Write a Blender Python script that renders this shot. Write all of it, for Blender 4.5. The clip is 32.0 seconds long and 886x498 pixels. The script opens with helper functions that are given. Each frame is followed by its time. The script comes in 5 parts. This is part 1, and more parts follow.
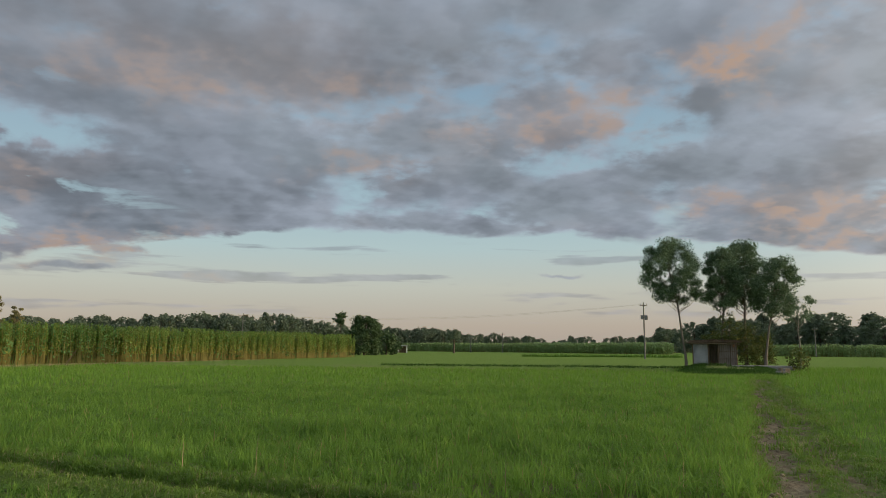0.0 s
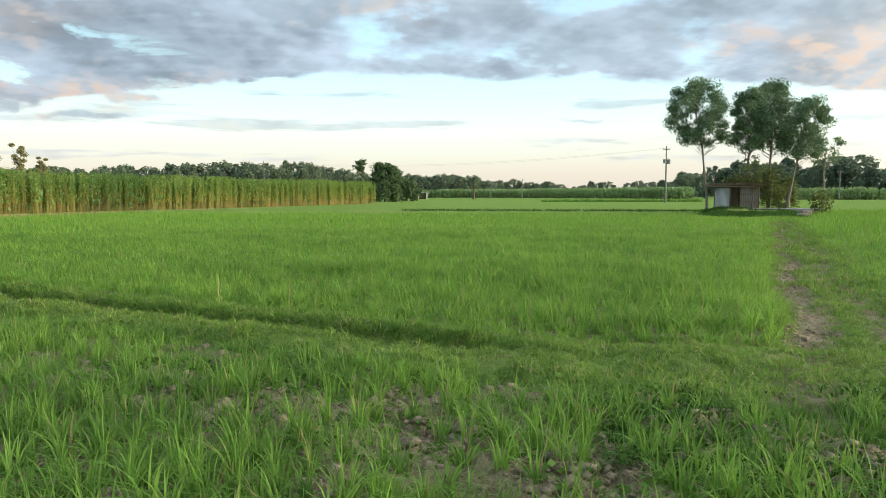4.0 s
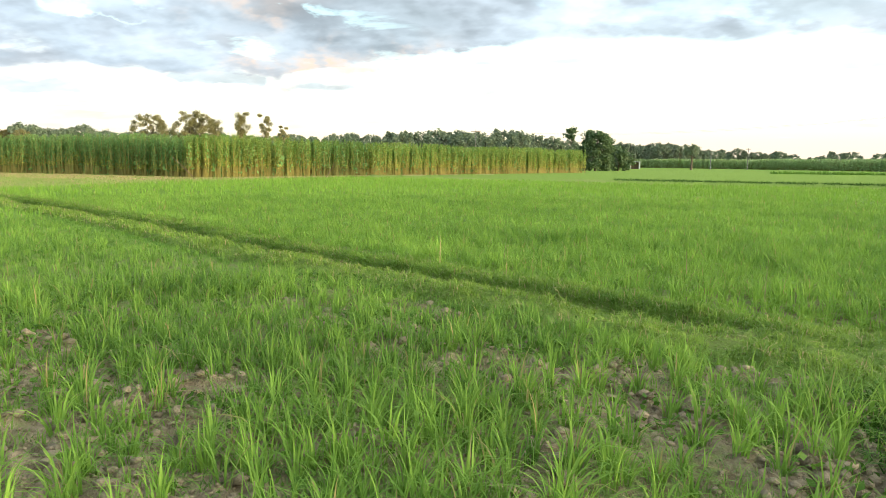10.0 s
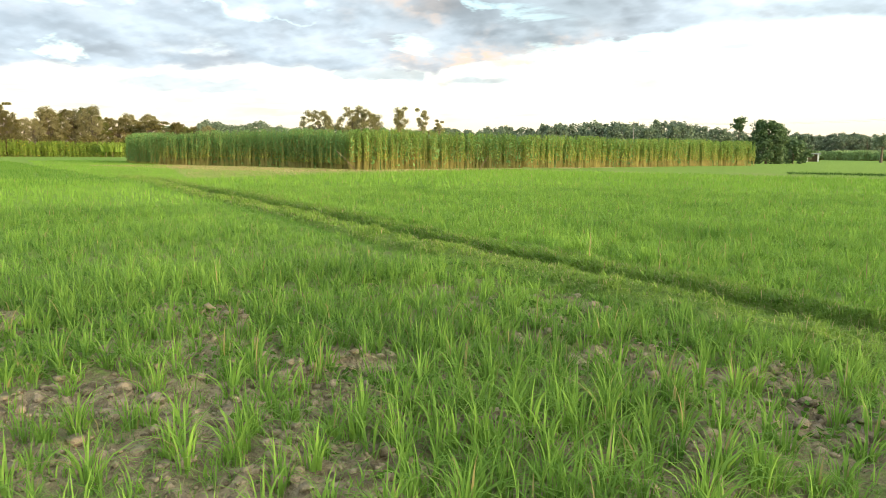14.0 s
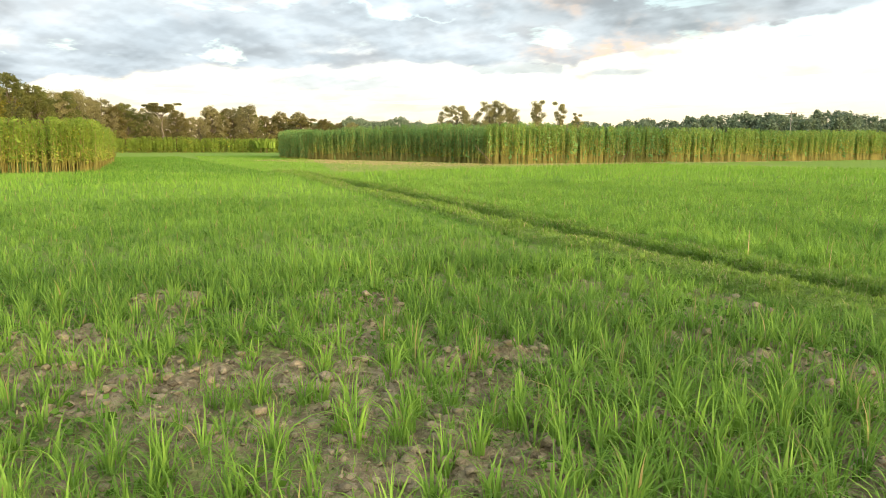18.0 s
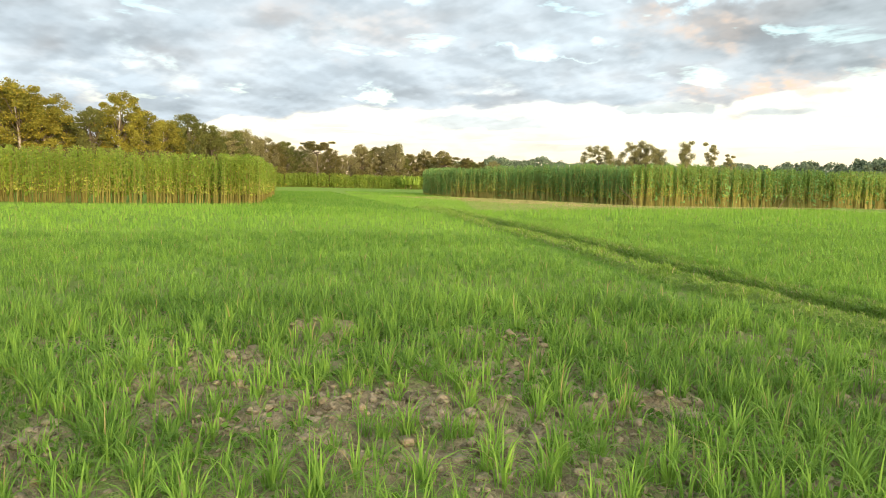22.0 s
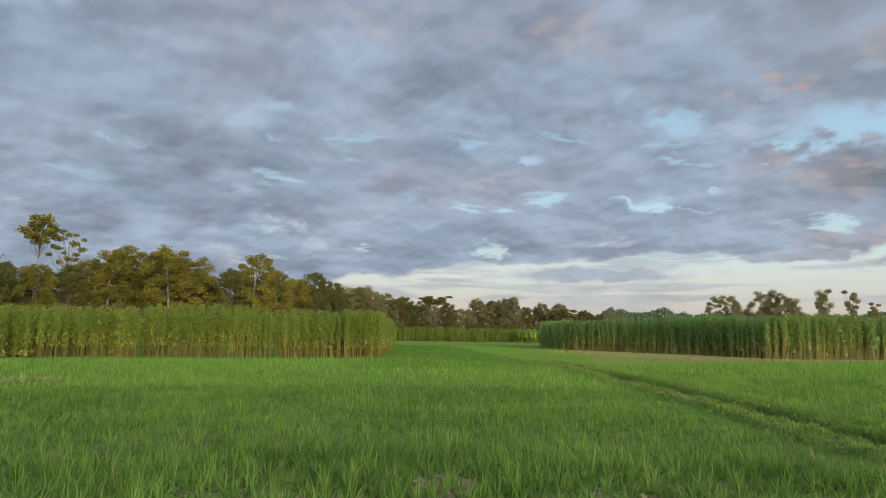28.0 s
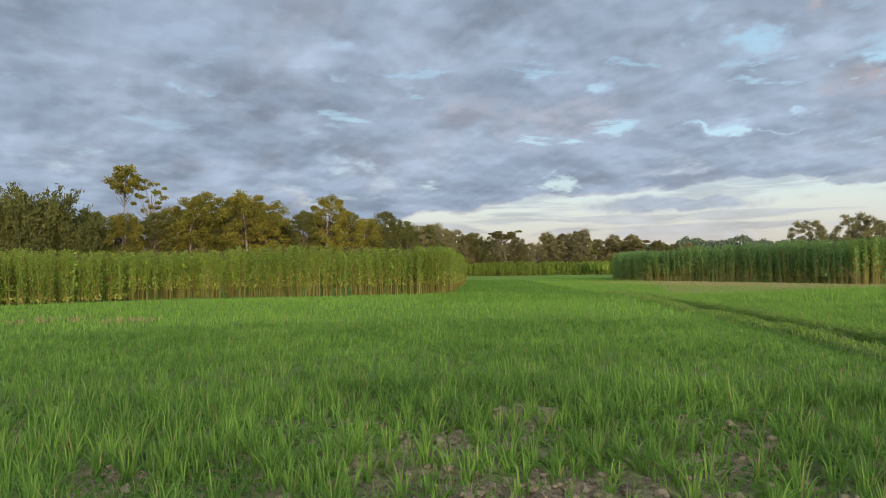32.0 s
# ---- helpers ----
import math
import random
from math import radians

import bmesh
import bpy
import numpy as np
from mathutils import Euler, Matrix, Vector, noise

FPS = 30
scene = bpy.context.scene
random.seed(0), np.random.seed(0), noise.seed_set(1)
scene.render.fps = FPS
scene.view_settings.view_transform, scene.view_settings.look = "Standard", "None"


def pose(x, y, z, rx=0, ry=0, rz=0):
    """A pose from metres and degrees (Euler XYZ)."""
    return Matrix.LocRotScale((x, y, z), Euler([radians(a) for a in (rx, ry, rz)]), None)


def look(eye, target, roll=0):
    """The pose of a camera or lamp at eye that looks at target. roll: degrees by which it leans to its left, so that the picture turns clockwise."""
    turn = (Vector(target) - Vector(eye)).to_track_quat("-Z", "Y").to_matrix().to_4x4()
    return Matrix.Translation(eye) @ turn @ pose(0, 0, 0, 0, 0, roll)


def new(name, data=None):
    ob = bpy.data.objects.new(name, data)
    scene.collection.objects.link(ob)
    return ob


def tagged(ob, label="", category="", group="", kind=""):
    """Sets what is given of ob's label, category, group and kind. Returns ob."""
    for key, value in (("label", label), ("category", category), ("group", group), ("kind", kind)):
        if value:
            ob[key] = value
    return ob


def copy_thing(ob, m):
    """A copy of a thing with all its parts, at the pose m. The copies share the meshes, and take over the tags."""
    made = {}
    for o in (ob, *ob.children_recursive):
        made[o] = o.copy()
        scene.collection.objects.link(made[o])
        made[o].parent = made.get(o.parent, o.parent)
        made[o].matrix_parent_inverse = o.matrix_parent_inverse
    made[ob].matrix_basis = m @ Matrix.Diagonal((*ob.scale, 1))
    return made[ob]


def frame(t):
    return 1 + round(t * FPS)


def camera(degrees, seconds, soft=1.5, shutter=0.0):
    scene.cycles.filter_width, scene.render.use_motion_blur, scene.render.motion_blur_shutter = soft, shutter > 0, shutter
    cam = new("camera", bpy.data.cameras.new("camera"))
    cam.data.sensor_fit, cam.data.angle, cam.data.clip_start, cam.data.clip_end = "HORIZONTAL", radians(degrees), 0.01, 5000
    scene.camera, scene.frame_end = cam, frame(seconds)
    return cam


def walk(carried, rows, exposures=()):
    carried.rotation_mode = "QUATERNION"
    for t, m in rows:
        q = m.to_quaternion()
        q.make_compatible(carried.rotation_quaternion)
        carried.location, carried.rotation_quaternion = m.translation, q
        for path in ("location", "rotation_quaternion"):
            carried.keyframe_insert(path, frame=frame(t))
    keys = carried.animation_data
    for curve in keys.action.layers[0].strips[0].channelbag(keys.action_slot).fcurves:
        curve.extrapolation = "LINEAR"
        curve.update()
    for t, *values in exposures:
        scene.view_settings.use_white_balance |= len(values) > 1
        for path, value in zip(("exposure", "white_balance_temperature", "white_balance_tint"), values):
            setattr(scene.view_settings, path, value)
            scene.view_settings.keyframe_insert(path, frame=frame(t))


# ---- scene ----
# ---- camera ----
cam = camera(65.26, 32.0, 0.45)
PATH = [
    (0.0, pose(0.078, -0.032, 1.598, 98.12, -0.38, -0.00)),
    (0.5, pose(0.084, -0.017, 1.586, 96.54, -0.60, 0.20)),
    (1.0, pose(0.064, -0.004, 1.578, 94.14, 0.00, 0.86)),
    (1.5, pose(0.052, 0.023, 1.564, 91.57, 0.55, 0.77)),
    (2.0, pose(0.038, 0.035, 1.549, 89.35, 0.62, -0.01)),
    (2.5, pose(0.025, 0.035, 1.536, 87.64, 0.47, 0.62)),
    (4.5, pose(0.010, 0.022, 1.513, 85.13, -0.25, 2.57)),
    (5.0, pose(0.003, 0.016, 1.512, 84.70, -0.12, 4.67)),
    (5.5, pose(0.004, 0.010, 1.502, 84.23, 0.05, 5.90)),
    (6.0, pose(0.001, 0.001, 1.499, 83.89, 0.06, 6.86)),
    (6.5, pose(-0.008, -0.010, 1.495, 83.81, -0.10, 8.29)),
    (7.0, pose(-0.015, -0.021, 1.494, 83.68, -0.12, 9.52)),
    (7.5, pose(-0.021, -0.025, 1.492, 83.62, -0.17, 11.42)),
    (8.0, pose(-0.029, -0.009, 1.485, 83.62, -0.35, 12.40)),
    (8.5, pose(-0.044, -0.000, 1.481, 83.16, -0.44, 13.88)),
    (9.0, pose(-0.054, -0.011, 1.483, 82.85, -0.32, 15.00)),
    (9.5, pose(-0.091, 0.013, 1.477, 82.41, -0.61, 16.92)),
    (10.0, pose(-0.144, 0.046, 1.477, 82.83, -0.60, 18.66)),
    (10.5, pose(-0.134, 0.050, 1.471, 83.27, -0.83, 20.34)),
    (11.0, pose(-0.100, 0.037, 1.472, 83.15, -2.10, 22.24)),
    (11.5, pose(-0.074, 0.036, 1.469, 83.09, -1.61, 24.55)),
    (12.0, pose(-0.071, 0.029, 1.465, 83.08, -1.25, 25.73)),
    (12.5, pose(-0.080, 0.025, 1.464, 82.66, -0.83, 26.78)),
    (13.0, pose(-0.091, 0.024, 1.460, 82.38, -1.04, 28.22)),
    (13.5, pose(-0.093, 0.010, 1.463, 82.26, -0.73, 29.84)),
    (15.5, pose(-0.073, -0.003, 1.455, 81.81, -0.95, 36.09)),
    (16.0, pose(-0.042, -0.018, 1.449, 81.81, -1.49, 38.69)),
    (16.5, pose(-0.054, -0.050, 1.452, 81.75, -1.51, 40.16)),
    (17.0, pose(-0.116, -0.076, 1.457, 81.65, -0.48, 40.35)),
    (17.5, pose(-0.165, -0.101, 1.462, 82.03, 0.02, 40.88)),
    (18.0, pose(-0.187, -0.121, 1.455, 81.63, -0.13, 42.29)),
    (18.5, pose(-0.197, -0.137, 1.457, 81.70, -0.34, 43.75)),
    (19.0, pose(-0.201, -0.153, 1.457, 81.87, -0.88, 45.22)),
    (19.5, pose(-0.203, -0.166, 1.461, 82.49, -1.08, 46.63)),
    (20.0, pose(-0.217, -0.181, 1.465, 83.13, -1.46, 48.71)),
    (20.5, pose(-0.210, -0.192, 1.467, 83.46, -1.14, 50.43)),
    (21.0, pose(-0.208, -0.203, 1.470, 83.95, -1.25, 51.37)),
    (21.5, pose(-0.202, -0.208, 1.470, 84.52, -1.40, 52.26)),
    (22.0, pose(-0.221, -0.206, 1.466, 84.67, -1.19, 53.80)),
    (22.5, pose(-0.226, -0.213, 1.464, 84.83, -1.01, 55.41)),
    (23.0, pose(-0.225, -0.224, 1.464, 85.21, -1.17, 57.21)),
    (23.5, pose(-0.231, -0.222, 1.466, 85.59, -1.11, 58.76)),
    (24.0, pose(-0.233, -0.224, 1.470, 86.30, -1.08, 58.96)),
    (24.5, pose(-0.227, -0.238, 1.482, 87.34, -1.17, 59.74)),
    (25.0, pose(-0.211, -0.252, 1.495, 88.44, -1.14, 60.47)),
    (25.5, pose(-0.205, -0.258, 1.506, 89.82, -0.61, 61.27)),
    (27.5, pose(-0.159, -0.303, 1.476, 96.08, -0.59, 63.18)),
    (28.0, pose(-0.162, -0.311, 1.476, 97.15, -0.77, 63.34)),
    (28.5, pose(-0.163, -0.313, 1.482, 98.50, -0.38, 63.50)),
    (29.0, pose(-0.167, -0.306, 1.481, 99.95, -0.19, 63.62)),
    (29.5, pose(-0.177, -0.310, 1.484, 100.59, 0.18, 63.98)),
    (30.0, pose(-0.191, -0.324, 1.475, 99.65, 0.82, 65.63)),
    (30.5, pose(-0.212, -0.328, 1.468, 97.77, 0.73, 67.80)),
    (31.0, pose(-0.231, -0.322, 1.454, 95.72, 0.94, 68.72)),
    (31.5, pose(-0.248, -0.316, 1.447, 94.10, 0.89, 69.03)),
    (32.0, pose(-0.265, -0.315, 1.437, 91.85, 0.83, 69.16)),
]
EXPOSURES = [(0.0, -1.44, 6250, 14), (1.0, -1.20, 6050, 12), (2.0, -0.97, 5950, 10), (2.5, -0.68, 5950, 9), (4.5, -0.36, 5950, 6), (5.0, -0.32, 6000, 6), (5.5, -0.04, 6150, 6), (6.0, 0.14, 6300, 7), (13.5, 0.10, 6450, 7), (16.0, 0.10, 6900, 8), (21.0, 0.06, 6850, 8),
             (24.0, -0.13, 6600, 7), (25.5, -0.45, 6350, 7), (27.5, -0.88, 6050, 11), (28.5, -1.14, 5750, 14), (30.0, -1.24, 5700, 15), (31.0, -0.90, 5850, 13), (32.0, -0.88, 5850, 13)]
walk(cam, PATH, EXPOSURES)

# ---- world, sun ----
SUN_AZ, SUN_EL = 97.0, 5.0          # degrees clockwise from +y, and above the horizon
sun_dir = Vector((math.sin(radians(SUN_AZ)) * math.cos(radians(SUN_EL)),
                  math.cos(radians(SUN_AZ)) * math.cos(radians(SUN_EL)), math.sin(radians(SUN_EL))))


class Nodes:
    """Short-hand for building node trees."""

    def __init__(self, tree):
        self.t = tree
        tree.nodes.clear()

    def add(self, kind, operation=None, use_clamp=None, interpolation_type=None, data_type=None, blend_type=None, attribute_name=None):
        n = self.t.nodes.new(kind)
        if data_type is not None:
            n.data_type = data_type
        if operation is not None:
            n.operation = operation
        if use_clamp is not None:
            n.use_clamp = use_clamp
        if interpolation_type is not None:
            n.interpolation_type = interpolation_type
        if blend_type is not None:
            n.blend_type = blend_type
        if attribute_name is not None:
            n.attribute_name = attribute_name
        return n

    def put(self, socket, value):
        if isinstance(value, bpy.types.NodeSocket):
            self.t.links.new(value, socket)
        elif value is not None:
            socket.default_value = value

    def math(self, op, a, b=None, c=None, clamp=False):
        n = self.add("ShaderNodeMath", operation=op, use_clamp=clamp)
        for s, v in zip(n.inputs, (a, b, c)):
            self.put(s, v)
        return n.outputs[0]

    def noise(self, vec, scale, detail=4.0, rough=0.55, distort=0.0):
        n = self.add("ShaderNodeTexNoise")
        self.put(n.inputs["Vector"], vec)
        for k, v in (("Scale", scale), ("Detail", detail), ("Roughness", rough), ("Distortion", distort)):
            self.put(n.inputs[k], v)
        return n.outputs["Fac"]

    def ramp(self, fac, stops, mode="LINEAR"):
        n = self.add("ShaderNodeValToRGB")
        n.color_ramp.interpolation = mode
        els = n.color_ramp.elements
        while len(els) < len(stops):
            els.new(0.5)
        for e, (p, c) in zip(els, stops):
            e.position = p
            e.color = (c, c, c, 1) if isinstance(c, float) else (*c, 1)
        self.put(n.inputs[0], fac)
        return n.outputs[0]

    def span(self, v, a, b, c=0.0, d=1.0, smooth=True):
        n = self.add("ShaderNodeMapRange", interpolation_type="SMOOTHSTEP" if smooth else "LINEAR")
        for s, x in zip(n.inputs, (v, a, b, c, d)):
            self.put(s, x)
        return n.outputs[0]

    def mix(self, fac, a, b, blend="MIX"):
        n = self.add("ShaderNodeMix", data_type="RGBA", blend_type=blend)
        self.put(n.inputs[0], fac)
        for s, v in ((n.inputs[6], a), (n.inputs[7], b)):
            self.put(s, (*v, 1) if isinstance(v, tuple) and len(v) == 3 else v)
        return n.outputs[2]

    def vec(self, x, y, z):
        n = self.add("ShaderNodeCombineXYZ")
        for s, v in zip(n.inputs, (x, y, z)):
            self.put(s, v)
        return n.outputs[0]


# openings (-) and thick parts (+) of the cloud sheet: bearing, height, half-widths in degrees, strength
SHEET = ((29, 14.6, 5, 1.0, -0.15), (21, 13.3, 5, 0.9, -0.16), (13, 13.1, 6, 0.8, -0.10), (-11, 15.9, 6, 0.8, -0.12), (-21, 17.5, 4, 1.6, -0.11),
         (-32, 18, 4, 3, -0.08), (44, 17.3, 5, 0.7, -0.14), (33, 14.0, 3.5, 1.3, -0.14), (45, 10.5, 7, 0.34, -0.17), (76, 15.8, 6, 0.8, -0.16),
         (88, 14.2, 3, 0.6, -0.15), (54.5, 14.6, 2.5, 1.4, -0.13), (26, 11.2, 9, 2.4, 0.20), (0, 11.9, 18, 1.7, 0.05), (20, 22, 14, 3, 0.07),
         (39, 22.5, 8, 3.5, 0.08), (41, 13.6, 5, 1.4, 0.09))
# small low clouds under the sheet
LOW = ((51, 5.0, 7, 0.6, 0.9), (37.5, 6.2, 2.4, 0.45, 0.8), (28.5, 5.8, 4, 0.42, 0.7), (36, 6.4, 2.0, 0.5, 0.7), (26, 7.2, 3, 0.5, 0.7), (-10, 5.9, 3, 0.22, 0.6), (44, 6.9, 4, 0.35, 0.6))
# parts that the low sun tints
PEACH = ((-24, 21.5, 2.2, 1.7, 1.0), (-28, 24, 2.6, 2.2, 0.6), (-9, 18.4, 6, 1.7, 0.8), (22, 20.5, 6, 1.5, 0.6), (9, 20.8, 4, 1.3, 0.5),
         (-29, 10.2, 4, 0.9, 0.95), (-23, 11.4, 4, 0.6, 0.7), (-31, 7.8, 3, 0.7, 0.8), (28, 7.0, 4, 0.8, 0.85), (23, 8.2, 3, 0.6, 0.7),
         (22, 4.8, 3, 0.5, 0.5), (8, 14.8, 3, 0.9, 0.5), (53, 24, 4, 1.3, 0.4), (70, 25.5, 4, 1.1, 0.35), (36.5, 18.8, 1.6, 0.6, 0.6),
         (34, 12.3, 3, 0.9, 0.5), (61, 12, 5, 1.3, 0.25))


def build_world():
    """Evening sky: a clear gradient under broken cloud, with the low sun to the right."""
    world = bpy.data.worlds.new("evening_sky")
    scene.world = world
    world.use_nodes = True
    N = Nodes(world.node_tree)
    co = N.add("ShaderNodeTexCoord").outputs["Generated"]
    sep = N.add("ShaderNodeSeparateXYZ")
    N.put(sep.inputs[0], co)
    x, y, z = sep.outputs
    el = N.math("ARCSINE", z)                                   # radians
    az = N.math("ARCTAN2", N.math("MULTIPLY", x, -1.0), y)      # left of +y is positive
    deg = N.math("MULTIPLY", el, 57.296)
    azd = N.math("MULTIPLY", az, 57.296)
    # clear sky
    sky = N.add("ShaderNodeTexSky")
    sky.sky_type, sky.sun_disc = "NISHITA", False
    sky.sun_elevation, sky.sun_rotation = radians(SUN_EL), radians(SUN_AZ)
    sky.air_density, sky.dust_density, sky.ozone_density = 1.0, 1.5, 1.5
    nish = N.mix(1.0, sky.outputs[0], (0.05, 0.05, 0.05), "MULTIPLY")
    grad = N.ramp(N.span(deg, -2.0, 40.0, smooth=False),
                  [(0.0, (1.00, 0.82, 0.68)), (0.09, (1.20, 1.04, 0.82)), (0.165, (1.32, 1.35, 1.12)),
                   (0.24, (1.12, 1.42, 1.36)), (0.32, (0.94, 1.30, 1.37)), (0.55, (0.63, 0.93, 1.13)), (1.0, (0.45, 0.72, 1.00))])
    clear = N.mix(1.0, grad, nish, "ADD")
    # cloud sheet: a plane high above
    zz = N.math("ADD", N.math("MAXIMUM", z, 0.0), 0.26)
    px, py = N.math("DIVIDE", x, zz), N.math("DIVIDE", y, zz)
    plane = N.vec(px, N.math("MULTIPLY", py, 1.1), 0.35)
    big = N.noise(plane, 1.25, 2.0, 0.5)
    mid = N.noise(plane, 3.2, 6.0, 0.50, 0.1)
    puff = N.noise(plane, 4.2, 4.0, 0.5)
    lee = N.noise(N.vec(N.math("ADD", px, 0.037), N.math("MULTIPLY", N.math("SUBTRACT", py, 0.012), 1.1), 0.35), 4.2, 4.0, 0.5)
    lit = N.span(N.math("SUBTRACT", puff, lee), -0.085, 0.085)          # sides turned to the sun
    fine = N.noise(plane, 10.0, 4.0, 0.5, 0.1)
    dens = N.math("ADD", N.math("MULTIPLY", big, 0.42), N.math("MULTIPLY", mid, 0.46))
    dens = N.math("ADD", dens, N.math("MULTIPLY_ADD", fine, 0.26, -0.05))
    # lumps of the broken sheet, warped out of round
    warp = N.math("MULTIPLY", N.math("SUBTRACT", fine, 0.5), 0.16)
    cell = N.add("ShaderNodeTexVoronoi")
    cell.feature = "SMOOTH_F1"
    cell.inputs["Smoothness"].default_value = 0.35
    N.put(cell.inputs["Vector"], N.vec(N.math("ADD", px, warp), N.math("MULTIPLY_ADD", py, 1.1, warp), 0.2))
    cell.inputs["Scale"].default_value = 5.0
    lump = N.math("SUBTRACT", 0.47, cell.outputs["Distance"])
    dens = N.math("MULTIPLY_ADD", lump, 0.15, dens)
    iso = N.noise(N.vec(N.math("MULTIPLY", azd, 0.30), N.math("MULTIPLY", deg, 0.42), 4.0), 1.0, 4.0, 0.52)
    jag = N.noise(N.vec(N.math("MULTIPLY", azd, 0.30), N.math("MULTIPLY", deg, 0.42), 14.0), 1.0, 4.0, 0.52)
    ragged = N.vec(N.math("MULTIPLY_ADD", N.math("SUBTRACT", fine, 0.5), 14.0, N.math("MULTIPLY_ADD", N.math("SUBTRACT", iso, 0.5), 20.0, azd)),
                   N.math("MULTIPLY_ADD", N.math("SUBTRACT", jag, 0.5), 6.5, deg), 0.0)

    calm = N.vec(N.math("MULTIPLY_ADD", N.math("SUBTRACT", iso, 0.5), 12.0, azd), N.math("MULTIPLY_ADD", N.math("SUBTRACT", jag, 0.5), 1.6, deg), 0.0)

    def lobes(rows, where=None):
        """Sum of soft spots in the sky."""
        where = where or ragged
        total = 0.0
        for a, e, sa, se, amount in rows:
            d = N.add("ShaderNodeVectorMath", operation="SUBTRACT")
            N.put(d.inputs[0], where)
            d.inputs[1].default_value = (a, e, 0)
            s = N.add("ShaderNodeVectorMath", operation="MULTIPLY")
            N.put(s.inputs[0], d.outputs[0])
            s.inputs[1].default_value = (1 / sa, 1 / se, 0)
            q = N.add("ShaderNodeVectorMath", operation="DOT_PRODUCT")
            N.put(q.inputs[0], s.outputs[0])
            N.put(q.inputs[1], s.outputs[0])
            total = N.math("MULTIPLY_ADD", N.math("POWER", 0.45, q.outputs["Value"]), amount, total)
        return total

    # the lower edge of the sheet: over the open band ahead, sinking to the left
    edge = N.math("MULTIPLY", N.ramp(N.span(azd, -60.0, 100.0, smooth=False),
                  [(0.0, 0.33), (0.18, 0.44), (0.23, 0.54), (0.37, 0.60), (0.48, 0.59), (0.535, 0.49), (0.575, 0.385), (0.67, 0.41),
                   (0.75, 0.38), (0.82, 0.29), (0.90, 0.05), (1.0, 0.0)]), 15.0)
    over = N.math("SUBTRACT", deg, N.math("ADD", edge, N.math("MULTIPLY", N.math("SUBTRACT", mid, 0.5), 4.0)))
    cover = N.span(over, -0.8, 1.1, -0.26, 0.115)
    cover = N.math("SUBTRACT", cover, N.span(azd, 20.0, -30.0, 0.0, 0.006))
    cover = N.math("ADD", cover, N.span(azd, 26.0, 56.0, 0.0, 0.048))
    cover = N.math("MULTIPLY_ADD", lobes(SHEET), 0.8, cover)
    dens = N.math("ADD", dens, cover)
    mask = N.span(dens, 0.445, 0.590)
    thick = N.span(dens, 0.50, 0.64)
    # short bright slits in the sheet
    sl = N.noise(N.vec(N.math("MULTIPLY", azd, 0.11), N.math("MULTIPLY", deg, 0.40), 9.0), 1.0, 5.0, 0.58, 0.25)
    slit = N.math("MULTIPLY", N.span(sl, 0.585, 0.670), N.math("MULTIPLY", N.span(deg, 24.0, 12.0), N.math("MULTIPLY", N.span(azd, 14.0, 34.0), N.span(azd, 92.0, 64.0, 0.35, 1.0))))
    mask = N.math("SUBTRACT", mask, N.math("MULTIPLY", slit, 0.85), clamp=True)
    # thin streaks low in the open band
    low_co = N.vec(N.math("MULTIPLY", azd, 0.055), N.math("MULTIPLY", deg, 0.62), 2.0)
    streak = N.span(N.math("ADD", N.noise(low_co, 1.25, 5.0, 0.55, 0.2), N.span(azd, 45.0, 0.0, 0.085, 0.0)), 0.565, 0.65)
    streak = N.math("MULTIPLY", streak, N.math("MULTIPLY", N.span(deg, 0.8, 3.0, 0.0, 0.55), N.span(deg, 10.5, 8.0)))
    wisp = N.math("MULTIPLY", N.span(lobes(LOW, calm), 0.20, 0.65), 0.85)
    streak = N.math("MAXIMUM", streak, wisp)
    # cloud colour: bright rims, lavender-grey bellies, peach where the low sun reaches
    belly = N.mix(N.span(azd, 0.0, 55.0), (0.575, 0.668, 0.725), (0.565, 0.665, 0.765))
    belly = N.mix(N.span(N.noise(plane, 2.8, 6.0, 0.52), 0.36, 0.66, 0.0, 0.85), belly, (0.715, 0.815, 0.915))
    belly = N.mix(N.span(N.noise(N.vec(px, py, 7.0), 2.4, 3.0, 0.5), 0.52, 0.70, 0.0, 0.40), belly, (0.64, 0.63, 0.645))
    rim = N.mix(N.span(deg, 2.0, 12.0), (1.02, 0.92, 0.84), (0.74, 0.89, 1.01))
    thick = N.math("MAXIMUM", thick, N.math("MULTIPLY", streak, 0.9))
    cloud = N.mix(thick, rim, belly)
    curl = N.noise(plane, 6.5, 6.0, 0.52, 0.2)
    shade = N.math("ADD", 0.805, N.math("MULTIPLY", lit, 0.20))
    shade = N.math("MULTIPLY_ADD", N.span(curl, 0.34, 0.66), 0.08, shade)
    shade = N.math("MULTIPLY_ADD", N.span(N.noise(plane, 3.4, 3.0, 0.5), 0.34, 0.66), 0.20, shade)
    shade = N.math("MULTIPLY_ADD", lump, -0.34, shade)
    shade = N.math("MULTIPLY_ADD", N.math("SUBTRACT", big, 0.5), -0.45, shade)
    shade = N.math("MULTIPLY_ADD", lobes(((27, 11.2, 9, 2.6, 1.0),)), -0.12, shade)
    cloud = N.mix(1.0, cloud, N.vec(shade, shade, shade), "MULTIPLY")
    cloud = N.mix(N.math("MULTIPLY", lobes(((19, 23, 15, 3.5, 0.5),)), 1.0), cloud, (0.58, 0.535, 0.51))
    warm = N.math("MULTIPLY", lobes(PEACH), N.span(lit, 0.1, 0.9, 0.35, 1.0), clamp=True)
